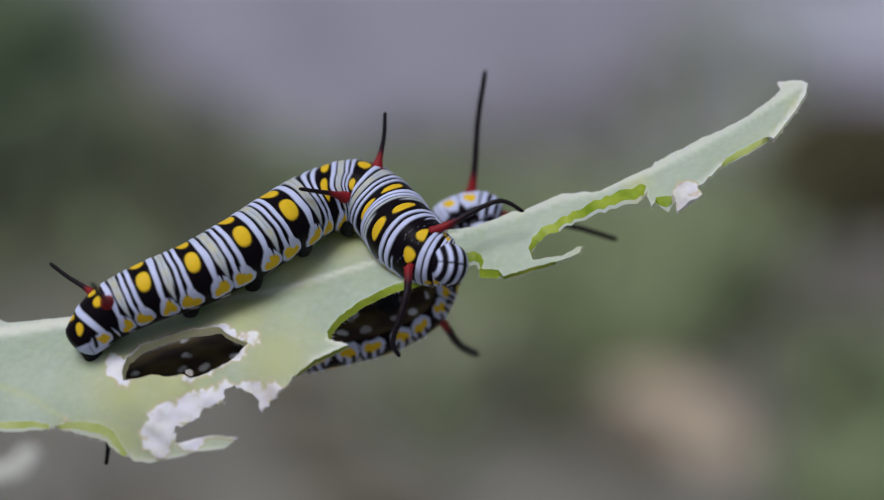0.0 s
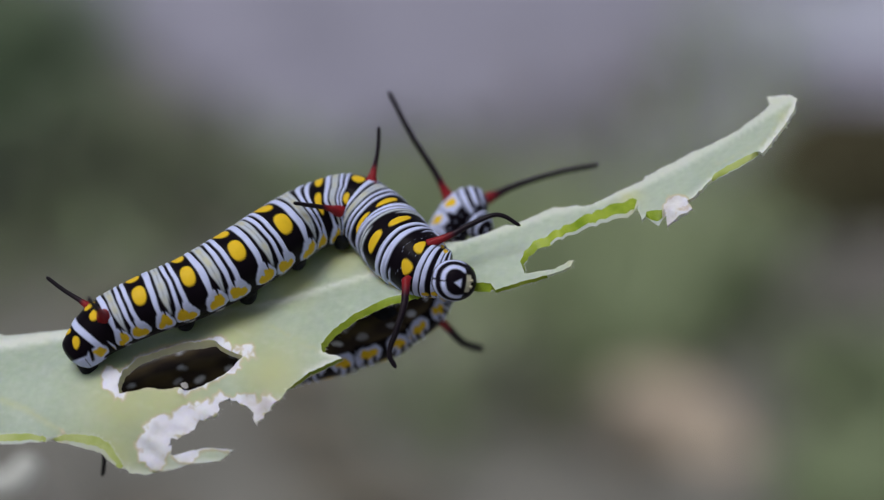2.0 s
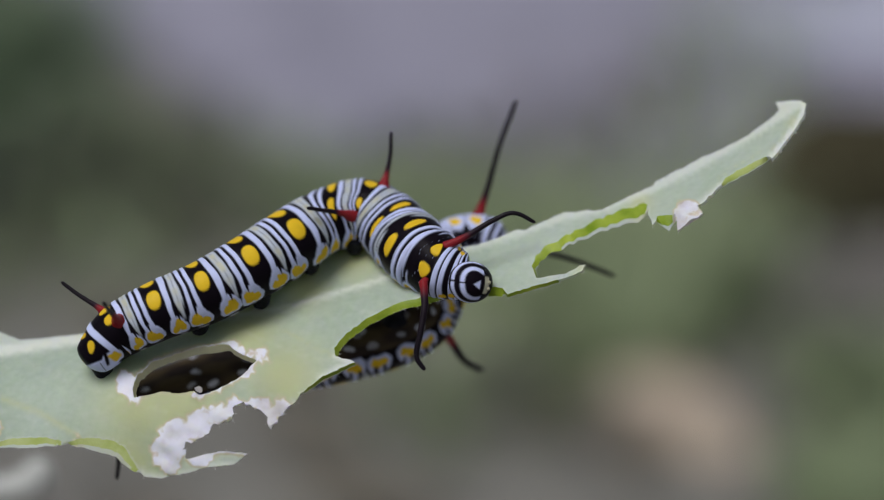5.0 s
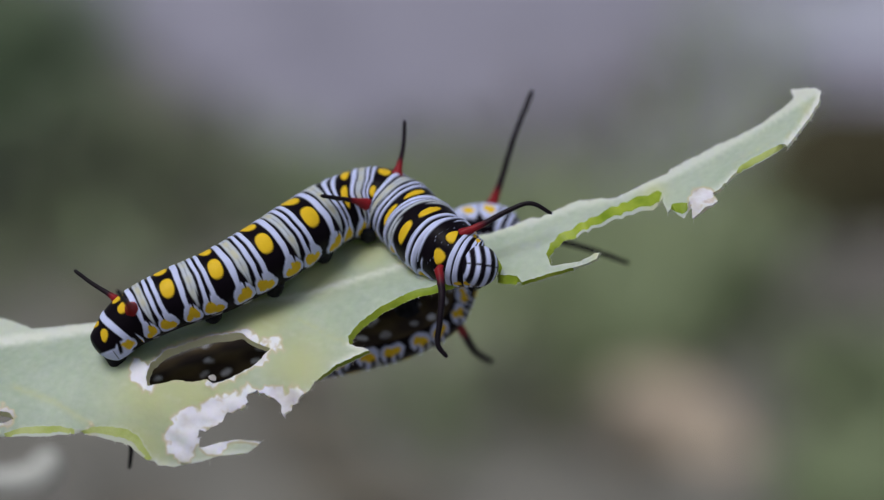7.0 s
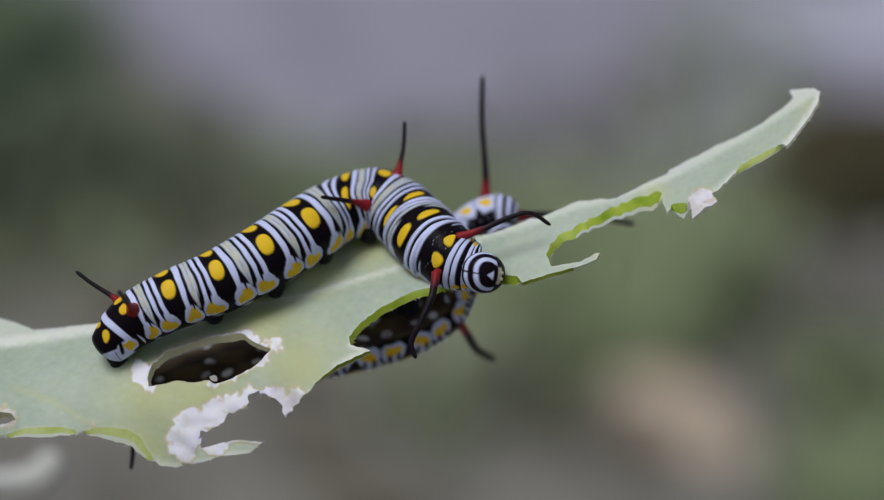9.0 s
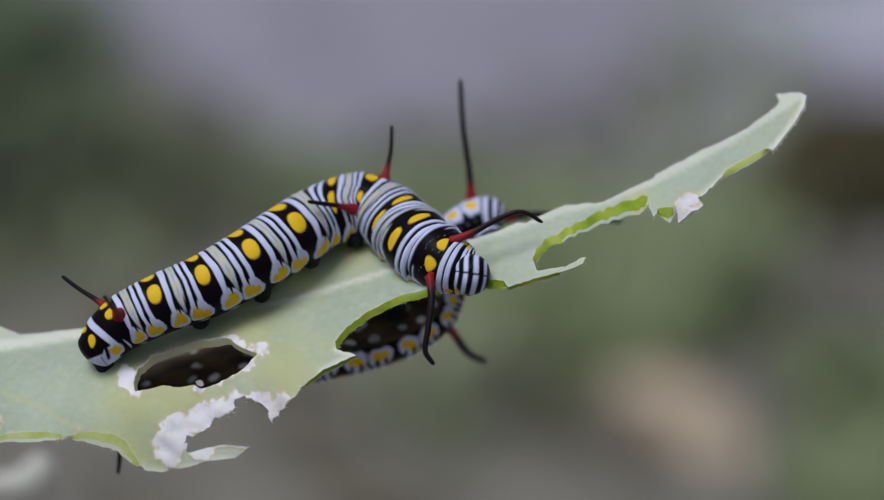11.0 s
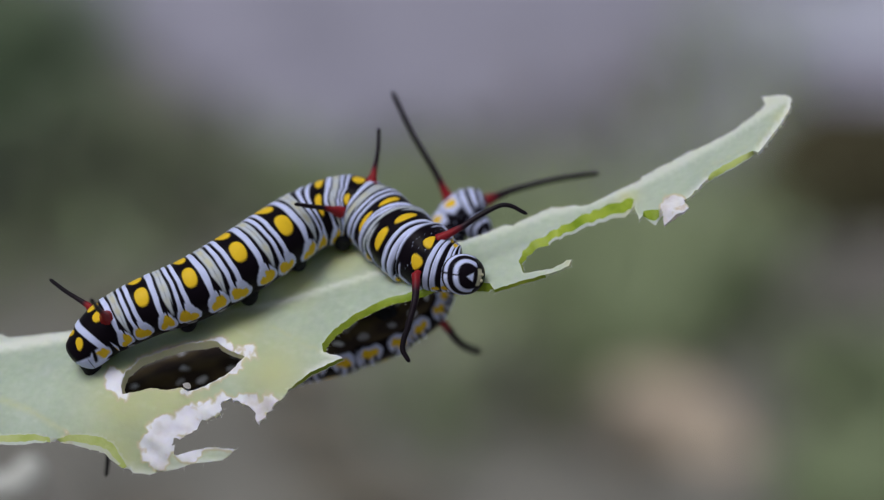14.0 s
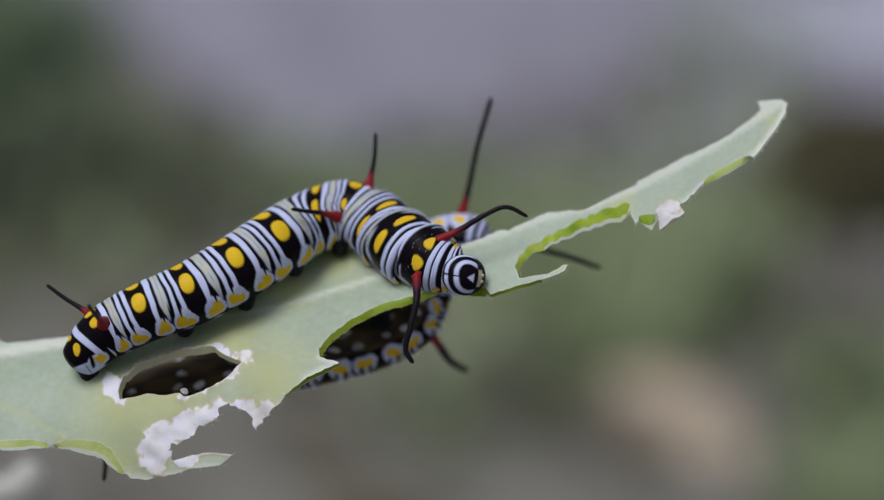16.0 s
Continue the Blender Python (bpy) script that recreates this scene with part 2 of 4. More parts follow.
        put(tail * box(s + 0.30 * (side - 1.7), 0.66, 0.70, 0.03) * box(side, 1.3, 2.1, 0.1) * 0.8, BLACK)
    if last == 2:
        # fore end seen over the leaf's rim: pale back, black flanks
        pale = 1 - step(side + 0.16 * np.sin(9 * s) + 0.08 * np.sin(17 * s), 0.92 + 0.55 * step(s, 2.3, 0.4), 0.15)
        col[:] = BLACK
        put(pale, WHITE * 0.97)
        e = ((s - 0.55) / 0.40) ** 2 + ((side - 1.15 - 0.2 * np.sin(6 * s)) / 0.38) ** 2
        put(1 - step(e, 1.0, 0.4), WHITE * 0.9)
        for at, wide, deep in ((0.62, 0.05, 0.25), (1.55, 0.06, 0.35), (2.42, 0.07, 0.7), (2.82, 0.10, 1.0), (3.22, 0.09, 1.0), (3.60, 0.10, 1.0)):
            put(box(s + wob, at - wide, at + wide, 0.04) * pale * deep, BLACK)
        for at in (1.12, 2.0):
            e = ((s - at - 0.25 * (side - 0.45)) / 0.24) ** 2 + ((side - 0.45) / 0.27) ** 2 + 0.2 * np.sin(19 * s + 5 * th)
            put(1 - step(e, 1.0, 0.35), YELLOW)
        e = np.abs(np.sin(7.3 * s)) * np.abs(np.sin(6.1 * side))
        put(step(e, 0.86, 0.1) * step(side, 1.35, 0.2), WHITE * 0.6)
        return col
    # the two spots on each black band
    v = s - k
    for n in range(first, last + 1):
        here = (k == n).astype(float)
        off = {2: 0.30, 8: 0.47, 11: 0.42}.get(n, 0.52) if n in twin else 0.50
        wide, tall = ((0.14, 0.20) if n != 11 else (0.135, 0.24)) if n in twin else ((0.138, 0.345) if n < 7 else (0.104, 0.37))
        heart = 1 - 0.45 * np.clip((side - off) / tall, -1, 1) if n == 11 else 1.0
        slant = 0.06 if n < 8 else 0.0
        e = np.abs((v + (0.005 if n != 11 else -0.05) + slant * (side - off)) / (wide * heart)) ** 2.3 + np.abs((side - off) / tall) ** 2.3
        put((1 - step(e, 1.0, 0.35)) * here, YELLOW)
    return col


def body_frame(rows, s):
    """Middle, radius, tangent, back and side of the body at the places s."""
    pos = spline([r[0] for r in rows], s)
    rad = spline([(r[1],) for r in rows], s)[:, 0]
    hint = spline([r[2] for r in rows], s)
    d = 0.02
    tan = spline([r[0] for r in rows], np.minimum(s + d, len(rows) - 1)) - spline([r[0] for r in rows], np.maximum(s - d, 0))
    tan /= np.linalg.norm(tan, axis=1)[:, None]
    back = hint - (hint * tan).sum(1)[:, None] * tan
    back /= np.linalg.norm(back, axis=1)[:, None]
    return pos, rad, tan, back, np.cross(tan, back)


def segment(name, rows, a, b, parent, first, last, twin, pivot, closed_a=False, per=84, label="", closed_b=False, cap=0.28):
    """A ring of the body between a and b, tucked into its neighbours."""
    lap = 0.10
    lo = a if closed_a else a - lap
    hi = b if closed_b else b + lap
    s = np.linspace(lo, hi, int((hi - lo) * per) + 2)
    s = np.clip(s, 0, len(rows) - 1)
    pos, rad, tan, back, side = body_frame(rows, s)
    th = np.linspace(-math.pi, math.pi, AROUND, endpoint=False)
    S, T = np.meshgrid(s, th, indexing="ij")
    col = skin_pattern(S, T, first, last, twin)
    light = col.mean(2)
    r = rad[:, None] * (0.985 + 0.035 * np.clip(light / 0.7, 0, 1))
    r = r * (1 - 0.10 * (np.clip(np.abs(S - (a + b) / 2) - (b - a) / 2, 0, lap) / lap)) if not closed_a else \
        r * (1 - 0.10 * np.clip((S - b) / lap, 0, 1))
    under = np.clip((np.abs(T) - 1.9) / 1.2, 0, 1)
    r = r * (1 - 0.10 * under + 0.06 * np.exp(-((np.abs(T) - 2.45) / 0.35) ** 2))
    if closed_a:
        e = np.clip((S - lo) / 0.55, 0, 1)
        r = r * np.sqrt(np.clip(1 - (1 - e) ** 2, 0.0004, 1))
    if closed_b:
        e = np.clip((hi - S) / cap, 0, 1)
        r = r * np.sqrt(np.clip(1 - (1 - e) ** 2, 0.0004, 1))
    V = pos[:, None] + r[..., None] * (np.cos(T)[..., None] * back[:, None] + np.sin(T)[..., None] * side[:, None])
    V = (V.reshape(-1, 3) - np.asarray(pivot)) * MM
    ob = mesh_object(name, V, ring_faces(len(s), AROUND), SKIN, parent, True, label)
    ob.location = Vector(pivot) * MM
    paint(ob, "pattern", col.reshape(-1, 3))
    return ob


def filament(rows, parent, origin, red=0.3, label="", thick=(0.56, 0.22), tip=0.17):
    """A fleshy horn along rows (mm), red at the root and black beyond; origin: where its parent lies, mm."""
    n = 44
    u = np.linspace(0, len(rows) - 1, n)
    pos = spline(rows, u)
    f = u / (len(rows) - 1)
    r = thick[1] + (thick[0] - thick[1]) * np.exp(-f * 7) - (thick[1] - tip) * f
    r[-3:] *= np.array((0.97, 0.85, 0.4))
    tan = np.gradient(pos, axis=0)
    tan /= np.linalg.norm(tan, axis=1)[:, None]
    e = np.cross(tan, (0.3, 0.9, 0.2))
    e /= np.linalg.norm(e, axis=1)[:, None]
    g = np.cross(tan, e)
    # the first ring is sunk in the skin
    pos, e, g = (np.vstack([m[:1], m]) for m in (pos, e, g))
    inward = np.asarray(origin) - pos[0]
    pos[0] += inward / np.linalg.norm(inward) * 0.9
    f, r, n = np.append(0, f), np.append(r[0] * 1.1, r), n + 1
    cols = 18
    th = np.linspace(0, 2 * math.pi, cols, endpoint=False)
    lump = 1 + 0.05 * np.sin(5 * th[None] + 40 * f[:, None])
    V = pos[:, None] + (r[:, None] * lump)[..., None] * (np.cos(th)[None, :, None] * e[:, None] + np.sin(th)[None, :, None] * g[:, None])
    root = np.asarray(rows[0])
    V = (V.reshape(-1, 3) - root) * MM
    faces = ring_faces(n, cols) + [tuple(range((n - 1) * cols, n * cols))]
    ob = mesh_object("filament", V, faces, FILAMENT, parent, True, label)
    ob.location = Vector(root - np.asarray(origin)) * MM
    c = 1 - step(f, red, 0.13)
    colour = np.array((0.25, 0.014, 0.020))[None] * c[:, None] + (np.array((0.009, 0.006, 0.010))[None] + np.array((0.016, 0.002, 0.010))[None] * np.exp(-np.clip(f - red, 0, 1) * 9)[:, None]) * (1 - c[:, None])
    paint(ob, "pattern", np.repeat(colour, cols, axis=0))
    return ob


def leg(at, size, toward, parent, origin, name="proleg"):
    """A stubby proleg with a flared sole."""
    n, cols = 9, 16
    f = np.linspace(0, 1, n)
    prof = np.array((1.20, 1.36, 1.38, 1.25, 1.10, 1.0, 0.95, 0.80, 0.2)) * size
    axis = np.asarray(toward, float)
    axis /= np.linalg.norm(axis)
    e = np.cross(axis, (1, 0.2, 0.1))
    e /= np.linalg.norm(e)
    g = np.cross(axis, e)
    th = np.linspace(0, 2 * math.pi, cols, endpoint=False)
    pos = np.asarray(at)[None] + (f[:, None] * 2.35 - 1.15) * axis[None] * size
    lump = 1 + 0.08 * np.sin(3 * th[None] + 9 * f[:, None])
    V = pos[:, None] + (prof[:, None] * lump)[..., None] * (np.cos(th)[None, :, None] * e + np.sin(th)[None, :, None] * g)
    V = (V.reshape(-1, 3) - np.asarray(origin)) * MM
    return mesh_object(name, V, ring_faces(n, cols) + [tuple(range((n - 1) * cols, n * cols))], LEG, parent, True)


def head(at, size, parent, origin):
    """The striped head capsule; it faces +X of its own space."""
    n, cols = 60, 72
    ph = np.linspace(0.0, math.pi, n)
    az = np.linspace(-math.pi, math.pi, cols, endpoint=False)
    PH, AZ = np.meshgrid(ph, az, indexing="ij")
    R = size * (1 + 0.05 * np.cos(2 * AZ) * np.sin(PH) ** 2 - 0.03 * np.exp(-((np.abs(AZ) / 0.18) ** 2)) * np.sin(PH))
    V = np.stack([R * 0.86 * np.cos(PH), -R * np.sin(PH) * np.sin(AZ), R * np.sin(PH) * np.cos(AZ)], -1)
    d = np.degrees(PH) + 3.0 * np.sin(2 * AZ) + 2.0 * np.cos(3 * AZ)
    col = np.broadcast_to(BLACK * 1.3, (*PH.shape, 3)).copy()

    def put(mask, colour):
        col[:] = col * (1 - mask[..., None]) + colour * mask[..., None]

    turn = np.degrees(np.abs(AZ))
    for a, b, far in ((37, 51, 122), (70, 86, 112), (102, 116, 180), (134, 148, 180)):
        put(box(d, a, b, 3.5) * (1 - step(turn, far, 12)), WHITE)
    # the pale triangle of the brow and the pale lip below it
    y, z = np.degrees(PH) * np.sin(AZ), np.degrees(PH) * np.cos(AZ)
    tri = step(z, -8, 3) * (1 - step(np.abs(y) * 1.55 + z, 11, 4))
    put(tri, WHITE * 0.95)
    lip = box(z, -38, -22, 3) * (1 - step(np.abs(y), 24, 4))
    put(lip, np.array((0.62, 0.60, 0.45)))
    put((1 - step(np.abs(y), 0.9, 1.6)) * step(z, 22, 4), BLACK)
    ob = mesh_object("head", V.reshape(-1, 3) * MM, ring_faces(n, cols), SKIN, parent, True, "black and white ringed head capsule")
    paint(ob, "pattern", col.reshape(-1, 3))
    ob.location = Vector(np.asarray(at) - np.asarray(origin)) * MM
    for sgn in (-1, 1):
        bm = bmesh.new()
        bmesh.ops.create_uvsphere(bm, u_segments=12, v_segments=8, radius=0.15 * size * MM)
        bmesh.ops.scale(bm, vec=(1.1, 0.7, 0.8), verts=bm.verts)
        bmesh.ops.translate(bm, vec=Vector((0.60, sgn * 0.14, -0.62)) * size * MM, verts=bm.verts)
        part("mandible", bm, JAW, ob)
        bm = bmesh.new()
        bmesh.ops.create_cone(bm, cap_ends=True, segments=8, radius1=0.10 * size * MM, radius2=0.03 * size * MM, depth=0.3 * size * MM,
                              matrix=Matrix.Translation(Vector((0.60, sgn * 0.58, -0.38)) * size * MM) @ pose(0, 0, 0, 30 * sgn, 100, 0))
        part("antenna", bm, LEG, ob)
    return ob


def facing(ahead, crown):
    """The turn that takes +X to ahead and +Z towards crown."""
    x = Vector(ahead).normalized()
    y = Vector(crown).cross(x).normalized()
    z = x.cross(y)
    return Matrix((x, y, z)).transposed().to_quaternion()


UP = (0.0, -0.57, 0.82)
FRONT = (0.0, -1.0, 0.10)

# the caterpillar on top of the leaf: middle, radius, direction of the back; from the tail forwards
TOP = [
    ((-31.45, -5.20, -8.35), 1.45, UP),
    ((-30.36, -5.30, -7.15), 1.92, UP),
    ((-28.57, -5.20, -5.41), 2.40, UP),
    ((-25.24, -4.80, -3.68), 2.62, UP),
    ((-21.36, -4.00, -2.14), 2.82, UP),
    ((-17.50, -2.70, -0.00), 2.95, UP),
    ((-14.12, -0.80, 2.23), 3.00, (0.0, -0.62, 0.78)),
    ((-11.14, 1.60, 4.11), 2.95, (-0.05, -0.68, 0.73)),
    ((-7.52, 2.60, 5.05), 3.01, (-0.10, -0.78, 0.62)),
    ((-4.70, 0.90, 3.10), 3.12, (-0.05, -0.95, 0.30)),
    ((-3.36, -1.30, 1.34), 3.13, FRONT),
    ((-1.37, -3.30, -0.34), 2.80, FRONT),
    ((0.53, -4.10, -1.07), 2.08, (0.0, -1.0, 0.05)),
    ((2.19, -4.10, -1.12), 1.95, (0.0, -1.0, 0.05)),
]
# the caterpillar that clings to the underside
LOW = [
    ((-32.33, 4.60, -14.23), 1.32, (0.0, 0.57, -0.82)),
    ((-30.90, 4.60, -13.72), 1.93, (0.0, 0.57, -0.82)),
    ((-29.02, 4.60, -12.90), 2.43, (0.0, 0.57, -0.82)),
    ((-24.68, 4.60, -11.17), 2.53, (0.0, 0.57, -0.82)),
    ((-20.11, 4.70, -9.95), 2.64, (0.0, 0.57, -0.82)),
    ((-15.26, 4.80, -8.99), 2.74, (0.0, 0.57, -0.82)),
    ((-10.43, 5.10, -7.87), 2.89, (0.0, 0.57, -0.82)),
    ((-5.85, 5.70, -6.62), 2.99, (0.0, 0.57, -0.82)),
    ((-2.37, 6.40, -4.89), 2.89, (0.2, 0.57, -0.80)),
    ((-0.93, 6.84, -2.63), 2.62, (0.7, 0.4, -0.40)),
    ((-0.05, 7.76, 0.05), 2.30, (0.8, 0.4, 0.2)),
    ((0.00, 8.00, 2.34), 2.10, (-0.6, 0.3, 0.6)),
]
LOW_FRONT = [
    ((-0.42, 8.00, 2.13), 1.5, (-0.7, -0.1, 0.7)),
    ((0.88, 8.00, 2.86), 1.85, (-0.5, -0.25, 0.8)),
    ((2.80, 8.00, 3.43), 1.95, (-0.1, -0.3, 0.9)),
    ((4.56, 7.80, 3.32), 1.9, (0.2, -0.35, 0.9)),
    ((5.71, 7.80, 2.96), 1.7, (0.3, -0.35, 0.9)),
]


def crawling_caterpillar():
    root = new("caterpillar")
    tagged(root, "black, white and yellow banded caterpillar arched on a chewed leaf", "caterpillar", "caterpillars feeding on the leaf")
    parts = {}
    names = ["anal_segment"] + ["abdomen_segment"] * 8 + ["thorax_segment"] * 3
    cuts = [0, 1.5] + [k + 0.5 for k in range(2, 13)]
    for i, name in enumerate(names):
        a, b = cuts[i], cuts[i + 1]
        pivot = TOP[min(i + 1, 12)][0] if i else TOP[1][0]
        parts[i + 1] = segment(name, TOP, a, 12.38 if i == 11 else b, root, 2, 11, (2, 8, 11), pivot, closed_a=(i == 0), closed_b=(i == 11))
    # horns: rear pair, middle pair, front pair
    rear, mid, front = parts[2], parts[8], parts[11]
    o2, o8, o11 = TOP[2][0], TOP[8][0], TOP[11][0]
    filament([(-29.91, -5.00, -3.77), (-30.81, -4.80, -3.15), (-32.30, -4.60, -2.23), (-33.80, -4.40, -1.12)], rear, o2, 0.26)
    filament([(-28.30, -7.20, -4.49), (-28.39, -9.00, -4.02), (-28.53, -11.00, -3.46), (-28.71, -13.00, -2.73)], rear, o2, 0.5, "", (0.8, 0.22))
    filament([(-5.82, 1.70, 7.18), (-5.48, 1.90, 8.59), (-5.18, 2.10, 10.22), (-5.09, 2.30, 12.35)], mid, o8, 0.34, "", (0.75, 0.22))
    filament([(-8.66, -0.30, 4.67), (-9.63, -1.50, 4.94), (-10.89, -2.50, 5.10), (-12.41, -3.30, 5.32)], mid, o8, 0.38, "", (0.64, 0.22))
    near = filament([(-2.85, -5.60, -1.50), (-2.98, -6.40, -3.60), (-3.64, -6.80, -5.94), (-4.17, -6.80, -7.81), (-3.59, -6.80, -9.10)], front, o11, 0.11, "", (0.40, 0.335), 0.2)
    far = filament([(-0.97, -4.80, 1.55), (1.06, -5.00, 2.42), (3.10, -5.00, 3.53), (5.13, -5.00, 4.21), (7.02, -5.00, 3.29)], front, o11, 0.22, "", (0.44, 0.28))
    # legs
    down = (0.0, 0.35, -0.9)
    leg((-30.15, -4.60, -8.75), 0.80, down, parts[1], TOP[1][0])
    leg((-29.07, -3.00, -7.68), 0.8, down, parts[1], TOP[1][0])
    for i, at in ((4, (-21.80, -3.70, -5.00)), (4, (-22.36, -1.60, -4.10)), (5, (-16.55, -2.00, -2.75)), (5, (-17.61, 0.20, -1.80)),
                  (6, (-12.30, -0.10, 0.25)), (6, (-13.26, 1.80, 0.90)), (7, (-8.35, 1.60, 2.05)), (7, (-9.84, 3.60, 2.94))):
        leg(at, 0.76, down, parts[i], TOP[i][0])
    for i, at in ((10, (-4.14, -1.60, -1.58)), (11, (-1.17, -3.00, -2.69)), (12, (0.54, -3.60, -2.78))):
        leg(at, 0.42, (0.2, 0.2, -0.9), parts[i], TOP[i][0], "true_leg")
    hd = head(TOP[13][0], 1.90, root, (0, 0, 0))
    return root, parts, near, far, hd


def clinging_caterpillar():
    root = new("caterpillar")
    tagged(root, "banded caterpillar hanging under the leaf, head over its far edge", "caterpillar", "caterpillars feeding on the leaf")
    parts = {}
    for i in range(11):
        a = 0 if i == 0 else i + 0.5
        b = i + 1.5
        pivot = LOW[min(i + 1, 11)][0]
        name = "anal_segment" if i == 0 else "abdomen_segment"
        parts[i + 1] = segment(name, LOW, a, min(b, 11), root, 2, 10, (2, 8), pivot, closed_a=(i == 0), per=40)
    fore = segment("thorax_segment", LOW_FRONT, 0.0, 3.75, root, 1, 2, (1, 2), (0.57, 8.00, 3.32), closed_a=True, per=40, closed_b=True, cap=1.3)
    o = (0.57, 8.00, 3.32)
    filament([(2.70, 8.00, 5.40), (3.02, 8.00, 7.84), (3.33, 8.20, 12.11), (4.01, 8.40, 16.65)], fore, o, 0.20, "", (0.52, 0.29), 0.23)
    side_horn = filament([(5.86, 9.40, 3.09), (8.70, 9.80, 2.88), (12.60, 10.20, 2.10), (16.40, 10.60, 0.95)], fore, o, 0.05, "", (0.52, 0.29), 0.23)
    hd = head((3.47, 6.90, 1.57), 1.36, fore, o)
    hd.rotation_mode = "QUATERNION"
    hd.rotation_quaternion = facing((0.20, -0.75, -0.60), (0.30, -0.50, 0.80))
    for at in ((1.60, 7.00, 1.70), (2.89, 7.00, 1.60), (4.03, 7.00, 1.60)):
        leg(at, 0.42, (0.2, -0.2, -0.9), fore, o, "true_leg")
    low = filament([(-0.62, 5.40, -5.78), (0.42, 7.90, -7.11), (1.69, 10.90, -8.91), (3.43, 14.40, -9.93)], parts[8], LOW[8][0], 0.34, "", (0.58, 0.40), 0.32)
    filament([(-29.78, 3.30, -15.45), (-29.95, 3.40, -16.83), (-30.06, 3.50, -18.10), (-30.21, 3.50, -19.32)], parts[2], LOW[2][0], 0.2, "", (0.5, 0.26))
    for i, at in ((5, (-14.33, 2.70, -7.67)), (6, (-9.81, 3.10, -5.92)), (7, (-4.77, 3.70, -4.42))):
        leg(at, 0.9, (0.0, -0.3, 0.9), parts[i], LOW[i][0])
    return root, parts, fore, low, side_horn


# ---------------------------------------------------------------- the leaf
RIB = [(-69.85, -10.30), (-43.98, -7.96), (-39.00, -7.31), (-32.54, -6.32), (-24.08, -5.12), (-14.13, -3.53), (-4.68, -0.75), (0.65, 1.09), (6.12, 2.74), (10.40, 4.23), (13.93, 5.02), (18.71, 6.82), (25.67, 10.50), (32.14, 14.58)]


def blade_depth(x, z):
    v = z - np.interp(x, [r[0] for r in RIB], [r[1] for r in RIB])
    v = np.asarray(v, float)
    d = np.where(v > 0, (1.4 - 1.05 * box(x, -27, -12, 4) - 0.4 * box(x, -12, -2, 4)) * v, -9.0 * (1 - np.exp(np.minimum(v, 0) * 2.0 / 9.0)))
    d = d - 0.8 * box(x, -22, -5, 4) * np.exp(-((v - 0.3) / 3.0) ** 2)
    d = d + 0.25 * np.sin(0.31 * x + 0.6) * np.sin(0.45 * z + 1.0) + 0.12 * np.sin(0.9 * x + 0.7 * z)
    return d, v


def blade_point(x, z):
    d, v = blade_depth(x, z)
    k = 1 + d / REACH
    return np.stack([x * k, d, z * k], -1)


# the rim of the blade, stretch by stretch: place, thickness of the cut, bevel, raggedness
UPPER = [(-70.84, -9.80), (-63.88, -5.82), (-53.93, -4.58), (-44.97, -5.07), (-41.29, -5.37), (-39.80, -5.82), (-38.31, -6.42), (-32.84, -5.92), (-28.60, -5.45), (-26.57, -5.00), (-19.10, -2.20), (-13.13, 0.10), (-9.15, 1.95), (-5.17, 2.24), (-0.20, 1.74),
         (2.64, 1.94), (4.28, 2.54), (5.77, 3.18), (6.47, 3.43), (7.16, 3.28), (7.66, 3.68), (8.76, 4.18), (10.25, 4.83), (10.65, 5.02), (11.54, 4.93), (12.59, 5.17), (13.18, 4.98), (13.93, 5.07), (15.72, 5.97), (16.32, 6.37),
         (18.56, 7.36), (18.76, 7.81), (19.05, 7.81), (20.70, 8.76), (21.04, 8.86), (22.44, 9.60), (22.74, 9.80), (24.43, 10.50), (27.11, 11.79), (27.71, 12.39), (29.40, 13.58), (29.85, 14.18)]
TIP = [(29.55, 14.78), (30.55, 14.93), (31.64, 15.02), (32.29, 14.58), (32.14, 13.83), (31.84, 13.28), (31.24, 12.29), (30.45, 11.29), (29.85, 10.50), (29.20, 9.80)]
OLIVE = [(28.76, 9.95), (27.66, 9.50), (26.27, 8.76), (25.07, 8.06)]
UNDER_TIP = [(24.68, 7.51), (23.98, 6.82), (23.18, 6.02), (22.49, 5.62), (22.98, 4.93), (21.89, 4.28), (20.70, 3.38)]
PATCH = [(20.55, 4.83), (19.70, 4.78), (18.86, 4.63)]
BRIDGE = [(18.81, 4.28), (18.46, 3.83), (18.16, 4.63)]
NOTCH = [(18.01, 5.72), (17.31, 5.57), (15.72, 5.07), (13.73, 4.33), (11.74, 3.33), (10.25, 2.59), (8.76, 1.79), (7.96, 0.95), (7.61, 0.05)]
FINGER = [(8.01, -0.85), (10.75, -0.45), (11.94, 0.30), (12.44, 0.35), (12.14, -0.25), (10.75, -0.80)]
UNDER_FINGER = [(10.00, -1.04), (8.26, -1.44), (5.42, -2.34)]
STEP = [(4.98, -1.74), (3.48, -1.64)]
SCALLOP = [(3.68, -1.04), (3.43, -0.40), (2.84, -0.10), (2.09, -0.25)]
BITE = [(0.80, -1.44), (-1.19, -2.34), (-3.48, -2.84), (-4.68, -3.23), (-7.16, -4.43), (-9.15, -5.92), (-10.15, -7.11)]
SPUR = [(-10.00, -7.86), (-8.96, -8.11)]
SPUR_EDGE = [(-8.26, -8.41), (-9.65, -8.91), (-11.39, -9.80)]
FRAY = [(-12.89, -11.04), (-13.88, -12.19), (-14.93, -13.18), (-15.82, -14.38), (-16.12, -13.38), (-17.11, -12.54), (-18.31, -11.94)]
